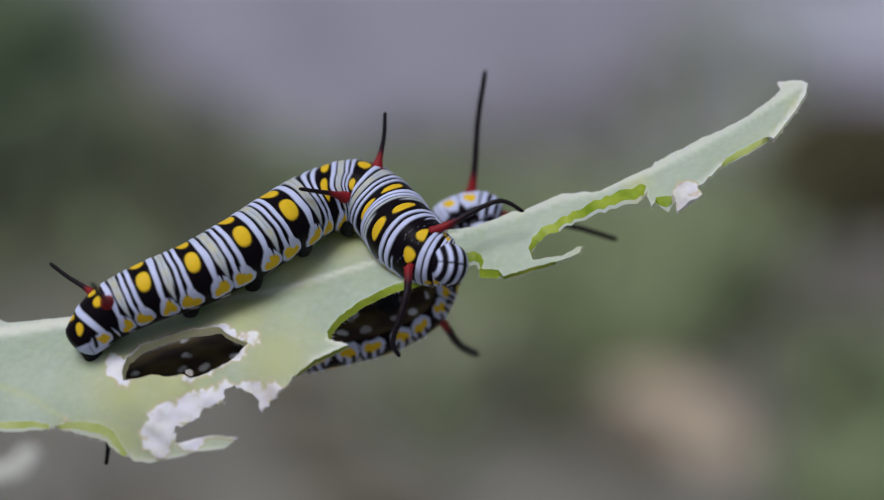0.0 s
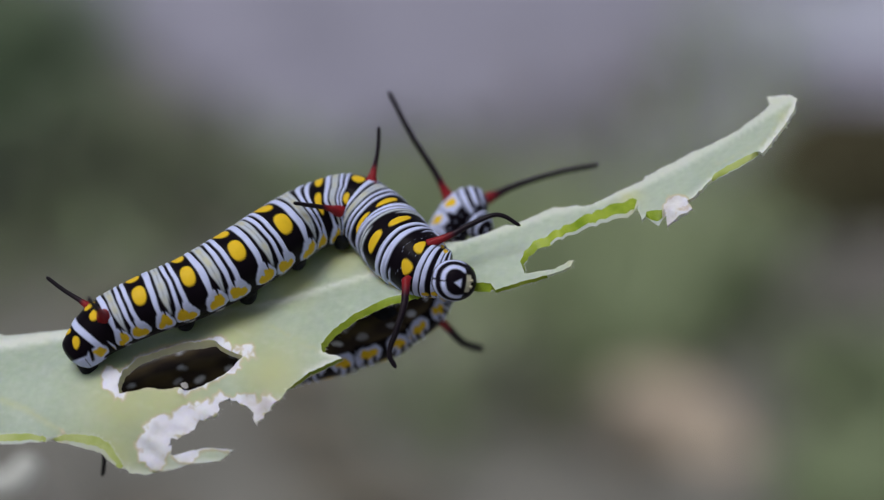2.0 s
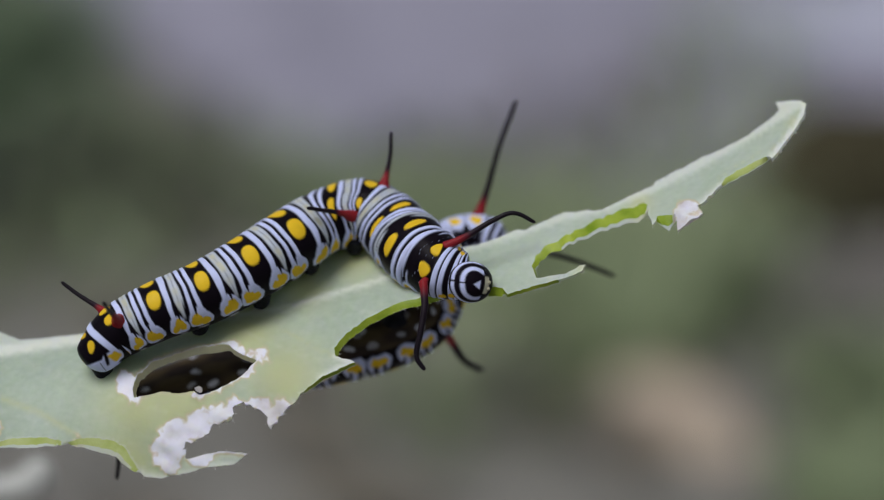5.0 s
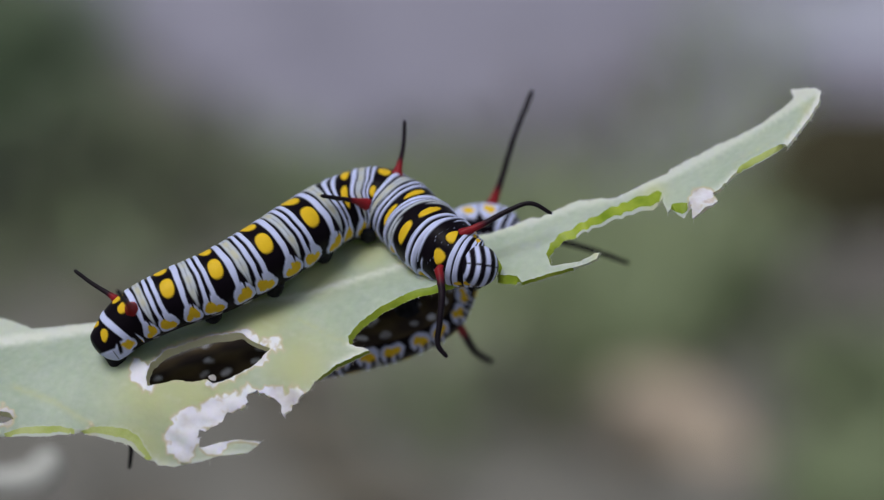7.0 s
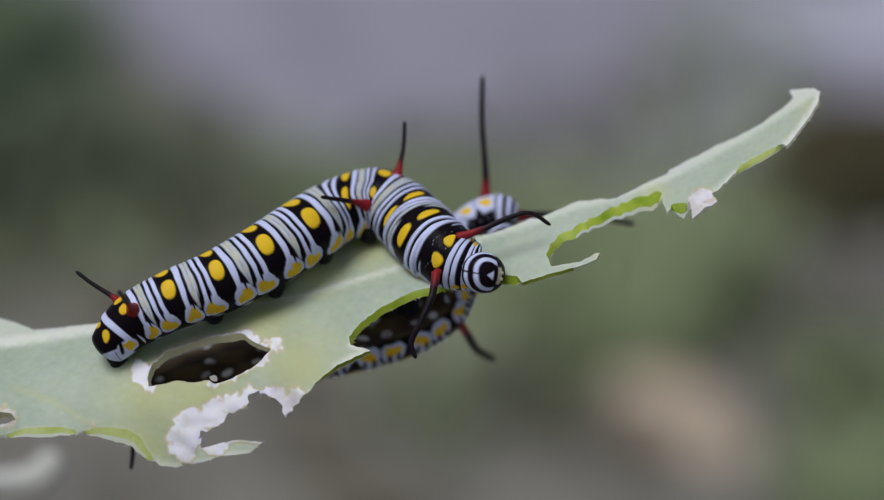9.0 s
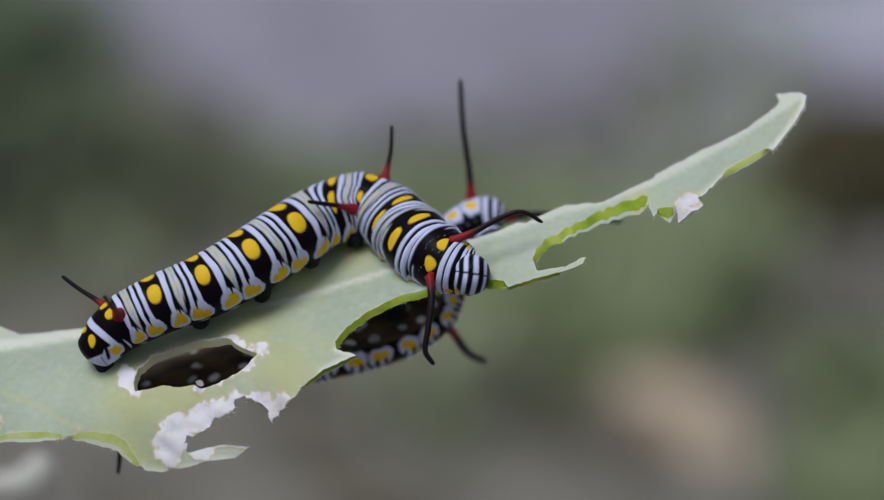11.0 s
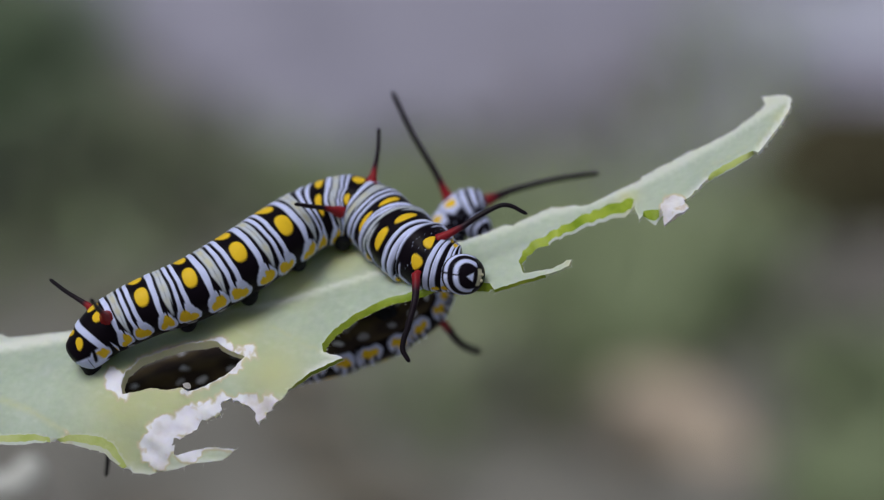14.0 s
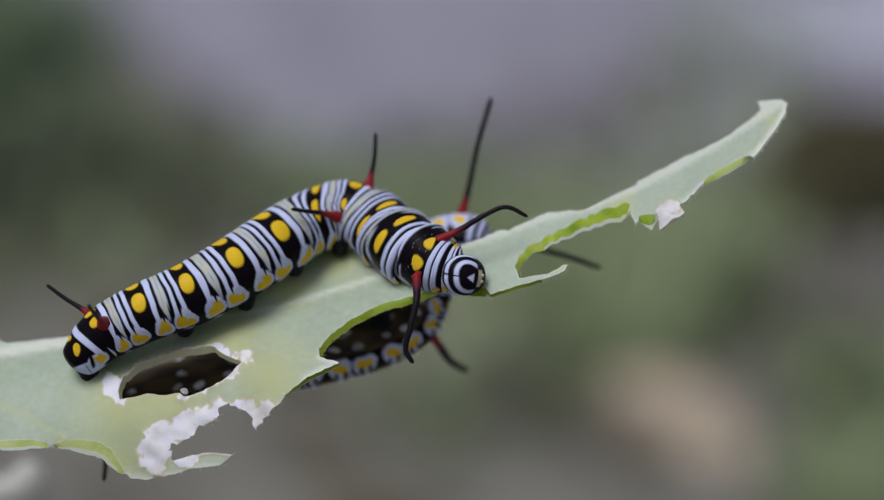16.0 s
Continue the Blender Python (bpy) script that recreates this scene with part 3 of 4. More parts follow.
TORN = [(-19.30, -12.49), (-19.70, -13.78), (-20.99, -13.88), (-21.79, -14.88), (-22.69, -15.42), (-23.48, -15.47), (-23.78, -16.17)]
LIP = [(-23.18, -17.06), (-21.59, -16.57), (-19.80, -16.37), (-17.96, -16.57)]
NEAR = [(-19.20, -17.56), (-21.49, -17.76), (-23.58, -18.36), (-25.82, -18.81), (-27.26, -18.61)]
GNAWED = [(-27.56, -18.26), (-28.31, -17.11), (-28.95, -16.07), (-29.95, -15.42), (-31.54, -15.17), (-32.93, -15.17)]
FLAP = [(-34.13, -15.57), (-36.02, -15.07), (-39.00, -15.17)]
BASE = [(-41.29, -15.77), (-46.96, -16.37), (-53.93, -15.77), (-60.89, -13.78), (-66.86, -11.39), (-70.84, -10.40)]
HOLE = [(-28.11, -11.59), (-28.26, -10.80), (-27.86, -9.65), (-26.57, -8.46), (-24.48, -7.56), (-21.99, -7.01), (-19.60, -6.82), (-18.71, -7.51), (-17.11, -8.21), (-18.36, -9.50), (-19.10, -10.05), (-20.60, -10.85), (-22.19, -11.39), (-22.79, -10.99), (-24.08, -11.19), (-25.57, -10.99), (-26.87, -11.34)]
SMALL_HOLE = [(-42.29, -14.38), (-41.39, -13.78), (-40.40, -13.98), (-40.10, -14.48), (-40.99, -14.88), (-41.89, -14.97)]
# dry places: middle, reach
DRY = [((-28.90, -10.40), 0.95), ((-28.36, -11.14), 0.7), ((-27.96, -9.95), 0.5), ((-19.35, -6.92), 0.40), ((-18.41, -7.31), 0.45), ((-17.61, -7.61), 0.45), ((-16.82, -7.91), 0.55), ((-17.61, -8.91), 0.32), ((-18.11, -9.45), 0.3), ((-19.20, -10.10), 0.3), ((-20.60, -10.90), 0.25), ((-22.09, -11.19), 0.5), ((-24.58, -14.88), 1.3), ((-22.34, -14.08), 1.3), ((-20.50, -13.08), 1.0), ((-25.07, -16.52), 1.6), ((-23.08, -16.27), 1.0), ((-17.61, -12.14), 0.55), ((-16.37, -12.49), 0.7), ((-15.12, -12.39), 0.8), ((-14.78, -13.08), 0.6), ((-15.72, -13.78), 0.8), ((21.79, 4.63), 1.45), ((21.09, 4.03), 1.0), ((-21.84, -16.87), 0.9),
       ((-41.24, -14.43), 1.0), ((-33.23, -15.02), 0.42), ((-18.61, -12.29), 0.8)]
# yellowed tissue; (-18.1, -3.8) to (-8.5, 1.2) colour in the light under the body
YELLOWING_AND_GLOW = [((-24.08, -12.29), 5.0), ((-27.56, -12.29), 4.0), ((-29.05, -17.26), 3.5), ((-14.60, -9.80), 3.6), ((-18.0, -5.6), 3.2), ((-18.1, -3.8), 2.4), ((-13.0, -1.2), 2.4), ((-8.5, 1.2), 2.4), ((12.34, 0.10), 0.8), ((31.24, 12.84), 0.7), ((30.15, 14.58), 0.6), ((17.21, 5.82), 1.2)]


def rim_curve(stretch, thick, bevel, rag, out, seed, lie="even"):
    rnd = random.Random(seed)
    total = sum(math.hypot(b[0] - a[0], b[1] - a[1]) for a, b in stretch)
    gone = 0.0
    for (x0, z0), (x1, z1) in stretch:
        length = math.hypot(x1 - x0, z1 - z0)
        n = max(1, round(length / (0.3 if length < 8 else 2.0)))
        for i in range(n):
            f = i / n
            jx, jz = (rnd.uniform(-rag, rag), rnd.uniform(-rag, rag)) if i else (0, 0)
            g = (gone + length * f) / total
            if lie == "fade":        # gnawed in small scoops
                far = gone + length * f
                wave = 0.24 * abs(math.sin(2.1 * far + 0.6 * math.sin(1.7 * far)))
                jx, jz = jx * 0.6, jz * 0.6 + wave - 0.06
            lip = bevel * {"even": 1.0, "arc": math.sin(math.pi * g) ** 0.6, "fade": 1.0 - 0.82 * g}[lie]
            out.append((x0 + (x1 - x0) * f + jx, z0 + (z1 - z0) * f + jz, thick, lip))
        gone += length


def leaf_blade(parent):
    from mathutils import geometry
    loops = []
    outer = []
    kinds = [(UPPER, 0.25, 0.0, 0.045, "even"), (TIP, 0.2, 0.0, 0.07, "even"), (OLIVE, 0.4, 0.28, 0.07, "arc"), (UNDER_TIP, 0.28, 0.0, 0.08, "even"), (PATCH, 0.6, 1.0, 0.05, "arc"), (BRIDGE, 0.2, 0.0, 0.08, "even"),
             (NOTCH, 0.45, 1.05, 0.06, "fade"), (FINGER, 0.3, 0.0, 0.06, "even"), (UNDER_FINGER, 0.4, 0.10, 0.05, "even"), (STEP, 0.6, 0.45, 0.06, "even"), (SCALLOP, 0.6, 0.7, 0.05, "even"), (BITE, 0.5, 0.32, 0.07, "even"), (SPUR, 0.2, 0.0, 0.1, "even"), (SPUR_EDGE, 0.5, 0.15, 0.08, "arc"), (FRAY, 0.2, 0.0, 0.18, "even"), (TORN, 0.10, 0.0, 0.24, "even"), (LIP, 0.15, 0.0, 0.06, "even"),
             (NEAR, 0.2, 0.0, 0.05, "even"), (GNAWED, 0.16, 1.25, 0.06, "arc"), (FLAP, 0.18, 0.85, 0.06, "arc"), (BASE, 0.3, 0.24, 0.06, "even")]
    for i, (pts, th, bv, rag, lie) in enumerate(kinds):
        nxt = kinds[(i + 1) % len(kinds)][0][0]
        pairs = list(zip(pts, pts[1:] + [nxt]))
        rim_curve(pairs, th, bv, rag, outer, i, lie)
    loops.append(outer)
    for j, hole in enumerate((HOLE, SMALL_HOLE)):
        ring = []
        rim_curve(list(zip(hole, hole[1:] + hole[:1])), 0.6, 0.2, 0.06, ring, 50 + j)
        loops.append(ring)

    def inside(loop, x, z):
        px, pz = np.array([p[0] for p in loop]), np.array([p[1] for p in loop])
        qx, qz = np.roll(px, -1), np.roll(pz, -1)
        hit = np.zeros(len(x), bool)
        for a, b, c, d in zip(px, pz, qx, qz):
            if b != d:
                hit ^= ((b > z) != (d > z)) & (x < (c - a) * (z - b) / (d - b) + a)
        return hit

    pts2, edges = [], []
    for loop in loops:
        at = len(pts2)
        pts2 += [Vector((p[0], p[1])) for p in loop]
        edges += [(at + i, at + (i + 1) % len(loop)) for i in range(len(loop))]
    rnd = random.Random(7)
    gx, gz = np.meshgrid(np.arange(-72, 34, 0.36), np.arange(-20, 16, 0.36))
    gx, gz = gx.ravel() + 0.06 * np.sin(gz.ravel() * 9), gz.ravel() + 0.06 * np.sin(gx.ravel() * 7)
    keep = inside(loops[0], gx, gz) & ~inside(loops[1], gx, gz) & ~inside(loops[2], gx, gz)
    pts2 += [Vector((a, b)) for a, b in zip(gx[keep], gz[keep])]
    verts, _, faces, *_ = geometry.delaunay_2d_cdt(pts2, edges, [], 0, 1e-5)
    xy = np.array([(v.x, v.y) for v in verts])
    mid = np.array([xy[list(f)].mean(0) for f in faces])
    ok = inside(loops[0], mid[:, 0], mid[:, 1]) & ~inside(loops[1], mid[:, 0], mid[:, 1]) & ~inside(loops[2], mid[:, 0], mid[:, 1])
    faces = [tuple(f) for f, o in zip(faces, ok) if o]
    x, z = xy[:, 0], xy[:, 1]
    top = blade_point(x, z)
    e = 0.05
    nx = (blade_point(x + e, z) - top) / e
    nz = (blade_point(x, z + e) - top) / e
    nrm = np.cross(nx, nz)
    nrm /= np.linalg.norm(nrm, axis=1)[:, None]
    nrm *= np.where(nrm[:, 1] > 0, -1, 1)[:, None]
    _, v = blade_depth(x, z)
    # tissue: dry, rib, yellowing with the painted glow under the body
    dry = np.zeros(len(x))
    wob = 0.35 * np.sin(2.3 * x + 1.1 * z) + 0.25 * np.sin(4.1 * z - 1.7 * x) + 0.15 * np.sin(9 * x + 7 * z)
    for (cx, cz), reach in DRY:
        dry = np.maximum(dry, 1 - step(np.hypot(x - cx, z - cz) + wob * 0.6, reach, 0.35))
    yel = np.zeros(len(x))
    for (cx, cz), reach in YELLOWING_AND_GLOW:
        yel = np.maximum(yel, np.exp(-((x - cx) ** 2 + (z - cz) ** 2) / reach ** 2))
    def away(stretch):
        """How far each place lies from a stretch of the rim."""
        far = np.full(len(x), 1e9)
        for (ax, az), (cx, cz) in zip(stretch, stretch[1:]):
            ux, uz = cx - ax, cz - az
            f = np.clip(((x - ax) * ux + (z - az) * uz) / (ux * ux + uz * uz), 0, 1)
            far = np.minimum(far, np.hypot(x - ax - f * ux, z - az - f * uz))
        return far

    dry = np.maximum(dry, 0.80 * np.exp(-(away(LIP) / 0.24) ** 4))
    dry = np.maximum(dry, 0.72 * np.exp(-(away(HOLE[1:8]) / (0.17 + 0.06 * np.sin(2.1 * x))) ** 4))
    dry = np.maximum(dry, 0.60 * np.exp(-(away(HOLE[8:13]) / 0.12) ** 4))
    dry = np.maximum(dry, 0.24 * np.exp(-(away(HOLE + HOLE[:1]) / 0.34) ** 2) * (0.7 + 0.3 * np.sin(3 * x + 2 * z)))
    arm = step(x, 4.0, 1.0)
    # the arm's pale rib and its lit upper flange, both put into colour
    rib = np.where(x < 2, (0.95 - 0.2 * step(x, -24, 5)) * np.exp(-np.abs(v / (0.42 - 0.14 * step(x, -24, 5))) ** 3), 0.62 * box(v, -0.15, 4.0, 0.3)) + 0.12 * arm + 0.5 * box(v, -0.4, 2.5, 0.6) * step(-x, 30, 3)
    for k in range(9):
        # side veins leave the rib at a slant on the near side
        root = -58 + 9.5 * k
        line = x - root - 1.15 * (-v) - 0.09 * v * v
        rib = np.maximum(rib, 0.11 * np.exp(-(line / 0.22) ** 2) * (v < 0))
    rib = np.maximum(rib, arm * 0.85 * np.exp(-(away(UPPER[15:]) / (0.30 + 0.15 * np.sin(1.3 * x))) ** 2))
    rib = np.maximum(rib, 0.98 * np.exp(-(away(TIP) / 0.42) ** 4))
    rib = np.maximum(rib, 0.9 * np.exp(-(away(UNDER_TIP) / 0.28) ** 2))
    hem = away(TIP[4:] + OLIVE)                 # the far margin is turned up into a pale hem
    yel = np.maximum(yel, 0.55 * np.exp(-((hem - 0.52) / 0.10) ** 2))
    rib = np.maximum(rib, 0.8 * np.exp(-(away(LIP) / 0.6) ** 2))
    rib = np.maximum(rib, 0.75 * np.exp(-(away(NEAR + GNAWED[:1]) / 0.42) ** 2))
    rib = np.maximum(rib, 0.9 * np.exp(-(away(SPUR + SPUR_EDGE) / 0.30) ** 2))
    # rim vertices are lightened: a pale rim and edge highlight painted in
    edge = np.zeros(len(x))
    edge[:len(loops[0])] = [0.4 if q[2] < 0.4 else 0.2 for q in loops[0]]
    rib = np.clip(np.maximum(rib, edge), 0, 1) * (1 - dry)
    # relief: the rib stands up, crisp crinkles where it is dry
    lift = 0.16 * np.exp(-(v / 0.4) ** 2) + 0.16 * np.exp(-((hem - 0.22) / 0.20) ** 2) + dry * (0.15 * np.sin(1.3 * x + 1.1 * z + 1.8 * np.sin(0.9 * z + 0.4 * x)) + 0.10 * np.abs(np.sin(2.1 * z - 1.2 * x + 1.6 * np.sin(0.8 * x))) + 0.03 * np.sin(7.3 * x - 4 * z + 1) * np.sin(6.1 * z + 2 * x))
    top = top + nrm * lift[:, None]
    # match rim vertices to their settings
    rim = np.array([p for loop in loops for p in loop])
    thick, bevel = np.full(len(x), 0.45), np.zeros(len(x))
    nr = len(rim)
    thick[:nr], bevel[:nr] = rim[:, 2], rim[:, 3]
    outward = np.zeros((len(x), 2))
    at = 0
    for loop in loops:
        p = np.array([(q[0], q[1]) for q in loop])
        t = np.roll(p, -3, 0) - np.roll(p, 3, 0)
        n2 = np.stack([-t[:, 1], t[:, 0]], 1)
        n2 /= np.maximum(np.linalg.norm(n2, axis=1), 1e-6)[:, None]
        area = (p[:, 0] * np.roll(p[:, 1], -1) - np.roll(p[:, 0], -1) * p[:, 1]).sum()
        sign = -1 if area > 0 else 1
        outward[at:at + len(loop)] = n2 * sign * (1 if at == 0 else -1)
        at += len(loop)
    bx, bz = x + outward[:, 0] * bevel, z + outward[:, 1] * bevel
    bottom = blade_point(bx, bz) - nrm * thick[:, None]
    nv = len(x)
    share = np.where(bevel[:nr] > 0.4, 0.64, 0.86)[:, None]
    share[len(loops[0]):] = 0.22
    groove = top[:nr] * (1 - share) + bottom[:nr] * share - nrm[:nr] * (0.12 * (bevel[:nr] > 0.4))[:, None]
    V = np.vstack([top, bottom, groove]) * MM
    F = []
    flat = []
    for f in faces:
        a, b, c = (top[i] for i in f)
        if np.dot(np.cross(b - a, c - a), nrm[f[0]]) < 0:
            f = f[::-1]
        F.append(f)
        F.append(tuple(i + nv for i in f[::-1]))
        flat += [0, 0]
    at = 0
    for loop in loops:
        n = len(loop)
        for i in range(n):
            a, b = at + i, at + (i + 1) % n
            raw = loop is loops[0] and (loop[i][2] > 0.3 or loop[i][3] > 0.25) and dry[a] < 0.4
            F += [(a, b, 2 * nv + b, 2 * nv + a), (2 * nv + a, 2 * nv + b, b + nv, a + nv)]
            kind = (2 if x[a] < -24 or x[a] > 23 else 1) if raw else 0
            flat += [kind, kind if 0.3 < loop[i][3] < 0.5 else 0]
        at += n
    ob = mesh_object("leaf", V, F, [LEAF, FLESH, PALE_FLESH], parent, True, "pale green chewed leaf with dried white torn edges")
    ob.data.polygons.foreach_set("material_index", flat)
    for bow in (((-17.5, -4.6), (-14.5, -5.6), (-11.5, -7.2), (-9.2, -8.2)), ((-26.5, -6.2), (-22.0, -5.9), (-17.5, -4.6)), ((-40.0, -11.6), (-36.5, -12.9), (-33.4, -14.9))):
        yel = np.maximum(yel, 0.6 * np.exp(-(away(bow) / 0.28) ** 2))
    col = np.stack([dry, rib, yel * 0.92], 1)
    wall = col[:nr].copy()
    wall[len(loops[0]):, 0] = np.minimum(wall[len(loops[0]):, 0], 0.26)     # inside the holes the cut is olive-brown, part of its shade in this tone
    under = col.copy()
    under[len(loops[0]):nr, 0] = wall[len(loops[0]):, 0]
    paint(ob, "tissue", np.vstack([col, under, wall]))
    ob.data.set_sharp_from_angle(angle=radians(50))
    # woolly hairs along the rim
    rnd = random.Random(5)
    HV, HF = [], []
    for i in range(len(loops[0])):
        if not -42 < x[i] < 34:
            continue
        for _ in range(2 if dry[i] < 0.4 else 1):
            o = Vector((outward[i, 0] * rnd.uniform(0.3, 1) + rnd.uniform(-0.6, 0.6), rnd.uniform(-0.5, 0.5), outward[i, 1] * rnd.uniform(0.3, 1) + rnd.uniform(-0.6, 0.6)))
            o = o.normalized() * rnd.choice((0.08, 0.13, 0.20, 0.42))
            p = Vector(top[i] * 0.08 + bottom[i] * 0.92)
            w = Vector((o.z, 0, -o.x)).normalized() * 0.008
            k = len(HV)
            HV += [(p - w) * MM, (p + w) * MM, (p + o * 0.6 + w * 0.7) * MM, (p + o) * MM]
            HF += [(k, k + 1, k + 2), (k, k + 2, k + 3)]
    tagged(mesh_object("rim_hair", HV, HF, PAPER, ob, False), kind="stuff")
    return ob


def crust(parent, centre, size, seed):
    """A crinkled flake of dried tissue on the torn rim."""
    rnd = random.Random(seed)
    n = 9
    bm = bmesh.new()
    grid = {}
    for i in range(n):
        for j in range(n):
            a, b = (i / (n - 1) - 0.5) * 2, (j / (n - 1) - 0.5) * 2
            k = 1 - 0.25 * rnd.random() if max(abs(a), abs(b)) > 0.9 else 1
            x, z = centre[0] + a * size[0] * k * math.sqrt(max(0.1, 1 - b * b / 2)), centre[1] + b * size[1] * k * math.sqrt(max(0.1, 1 - a * a / 2))
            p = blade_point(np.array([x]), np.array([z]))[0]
            lift = 0.18 + 0.16 * math.sin(3.1 * x + seed) * math.cos(3.7 * z) + 0.10 * rnd.random() + 0.15 * max(abs(a), abs(b)) ** 3 * rnd.random()
            grid[i, j] = bm.verts.new(Vector((p[0], p[1] - lift * 0.7, p[2] + lift * 0.6)) * MM)
    for i in range(n - 1):
        for j in range(n - 1):
            bm.faces.new((grid[i, j], grid[i + 1, j], grid[i + 1, j + 1], grid[i, j + 1]))
    bmesh.ops.solidify(bm, geom=bm.faces[:], thickness=0.06 * MM)
    bmesh.ops.recalc_face_normals(bm, faces=bm.faces[:])
    return part("dried_flake", bm, PAPER, parent)


def milkweed():
    root = new("milkweed_plant")
    tagged(root, "milkweed plant with pale green caterpillar-eaten leaves", "plant")
    leaf = leaf_blade(root)
    for i, (c, s) in enumerate((((-22.29, -10.99), (0.40, 0.30)),)):
        crust(leaf, c, s, i)
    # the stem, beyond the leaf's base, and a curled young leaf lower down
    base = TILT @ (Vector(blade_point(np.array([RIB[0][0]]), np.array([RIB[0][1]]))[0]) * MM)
    n, cols = 40, 16
    f = np.linspace(0, 1, n)
    mid = np.stack([np.full(n, base.x - 0.004), np.full(n, base.y) + 0.03 * (1 - f) ** 2, f * (base.z + 0.06)], 1)
    th = np.linspace(0, 2 * math.pi, cols, endpoint=False)
    r = 0.0055 - 0.0025 * f + 0.0008 * np.exp(-((f * 12) % 1 - 0.5) ** 2 * 60)
    V = mid[:, None] + r[:, None, None] * np.stack([np.cos(th), np.sin(th), 0 * th], -1)[None]
    mesh_object("stem", V.reshape(-1, 3), ring_faces(n, cols) + [tuple(range((n - 1) * cols, n * cols))], STEM, root)
    spine = [(-89.92, 40.00, -19.81), (-75.60, 52.00, -24.71), (-61.36, 55.00, -25.80), (-55.54, 55.00, -26.32), (-50.69, 55.00, -26.12), (-47.85, 55.00, -24.89), (-46.94, 55.00, -22.57)]
    u = np.linspace(0, len(spine) - 1, n)
    pos = spline(spine, u)
    tan = np.gradient(pos, axis=0)
    tan /= np.linalg.norm(tan, axis=1)[:, None]
    e = np.cross(tan, (0, 1, 0))
    e /= np.linalg.norm(e, axis=1)[:, None]
    g = np.cross(tan, e)
    wide = np.interp(u, (0, 1.5, 2.2, 3.2, 4.2, 5.2, 5.8, 6), (0.7, 0.8, 1.4, 1.7, 1.7, 1.9, 1.5, 0.5))
    V = pos[:, None] + wide[:, None, None] * (np.cos(th)[None, :, None] * e[:, None] + 0.55 * np.sin(th)[None, :, None] * g[:, None])
    young = mesh_object("leaf", V.reshape(-1, 3) * MM, ring_faces(n, cols) + [tuple(range((n - 1) * cols, n * cols))], PALE_LEAF, root, True, "curled pale young leaf")
    return leaf, young


# ---------------------------------------------------------------- ground and distance
def ground_sheet():
    n = 60
    bm = bmesh.new()
    bmesh.ops.create_grid(bm, x_segments=n, y_segments=n, size=1.0)
    for v in bm.verts:
        # dense near the middle, out to the horizon
        x, y = math.copysign(abs(v.co.x) ** 4, v.co.x) * 600, math.copysign(abs(v.co.y) ** 4, v.co.y) * 600
        v.co = (x, y, 0.015 * noise.noise((x * 1.3, y * 1.3, 0)) if abs(x) + abs(y) < 20 else 0)
    ob = part("ground", bm, SOIL, None)
    return tagged(ob, "bare grey-brown soil ground with sparse weeds", "ground", kind="structure")


def slab(name, corners, top, mat, label, category):
    bm = bmesh.new()
    face = bm.faces.new([bm.verts.new((x, y, -0.05)) for x, y in corners])
    up = bmesh.ops.extrude_face_region(bm, geom=[face])["geom"]
    bmesh.ops.translate(bm, vec=(0, 0, top + 0.05), verts=[v for v in up if isinstance(v, bmesh.types.BMVert)])
    bmesh.ops.recalc_face_normals(bm, faces=bm.faces[:])
    bmesh.ops.bevel(bm, geom=bm.edges[:], offset=0.008, segments=2, affect="EDGES")
    ob = part(name, bm, mat, None)
    ob.data.set_sharp_from_angle(angle=radians(40))
    return tagged(ob, label, category, kind="structure")


def tuft_field(name, mat, spots, blade, label, category, seed, wide=0.006):
    """Blades of grass or leaves of a shrub, many to a spot: x, y, spread, count, height."""
    rnd = random.Random(seed)
    V, F = [], []
    for cx, cy, spread, count, tall in spots:
        for _ in range(count):
            a, r = rnd.uniform(0, 2 * math.pi), spread * math.sqrt(rnd.random())
            x, y = cx + r * math.cos(a), cy + r * math.sin(a)
            h = blade * rnd.uniform(0.6, 1.3)
            z = rnd.uniform(0, tall)
            b = rnd.uniform(0, 2 * math.pi)
            lean = rnd.uniform(0.1, 0.9) * h
            w = wide * rnd.uniform(0.7, 1.4)
            dx, dy = math.cos(b), math.sin(b)
            k = len(V)
            V += [(x - dy * w, y + dx * w, z), (x + dy * w, y - dx * w, z), (x + dx * lean * 0.5 + dy * w * 1.2, y + dy * lean * 0.5 - dx * w * 1.2, z + h * 0.6),
                  (x + dx * lean * 0.5 - dy * w * 1.2, y + dy * lean * 0.5 + dx * w * 1.2, z + h * 0.6), (x + dx * lean, y + dy * lean, z + h)]
            F += [(k, k + 1, k + 2, k + 3), (k + 3, k + 2, k + 4)]
    ob = mesh_object(name, V, F, mat, None, False)
    return tagged(ob, label, category, kind="stuff")


ground_sheet()
slab("pavement", [(-0.24, 2.82), (5.00, 1.69), (6.40, 5.00), (-2.00, 8.50), (-0.95, 4.40)], 0.03, CONCRETE, "weathered grey concrete path across the garden", "path")
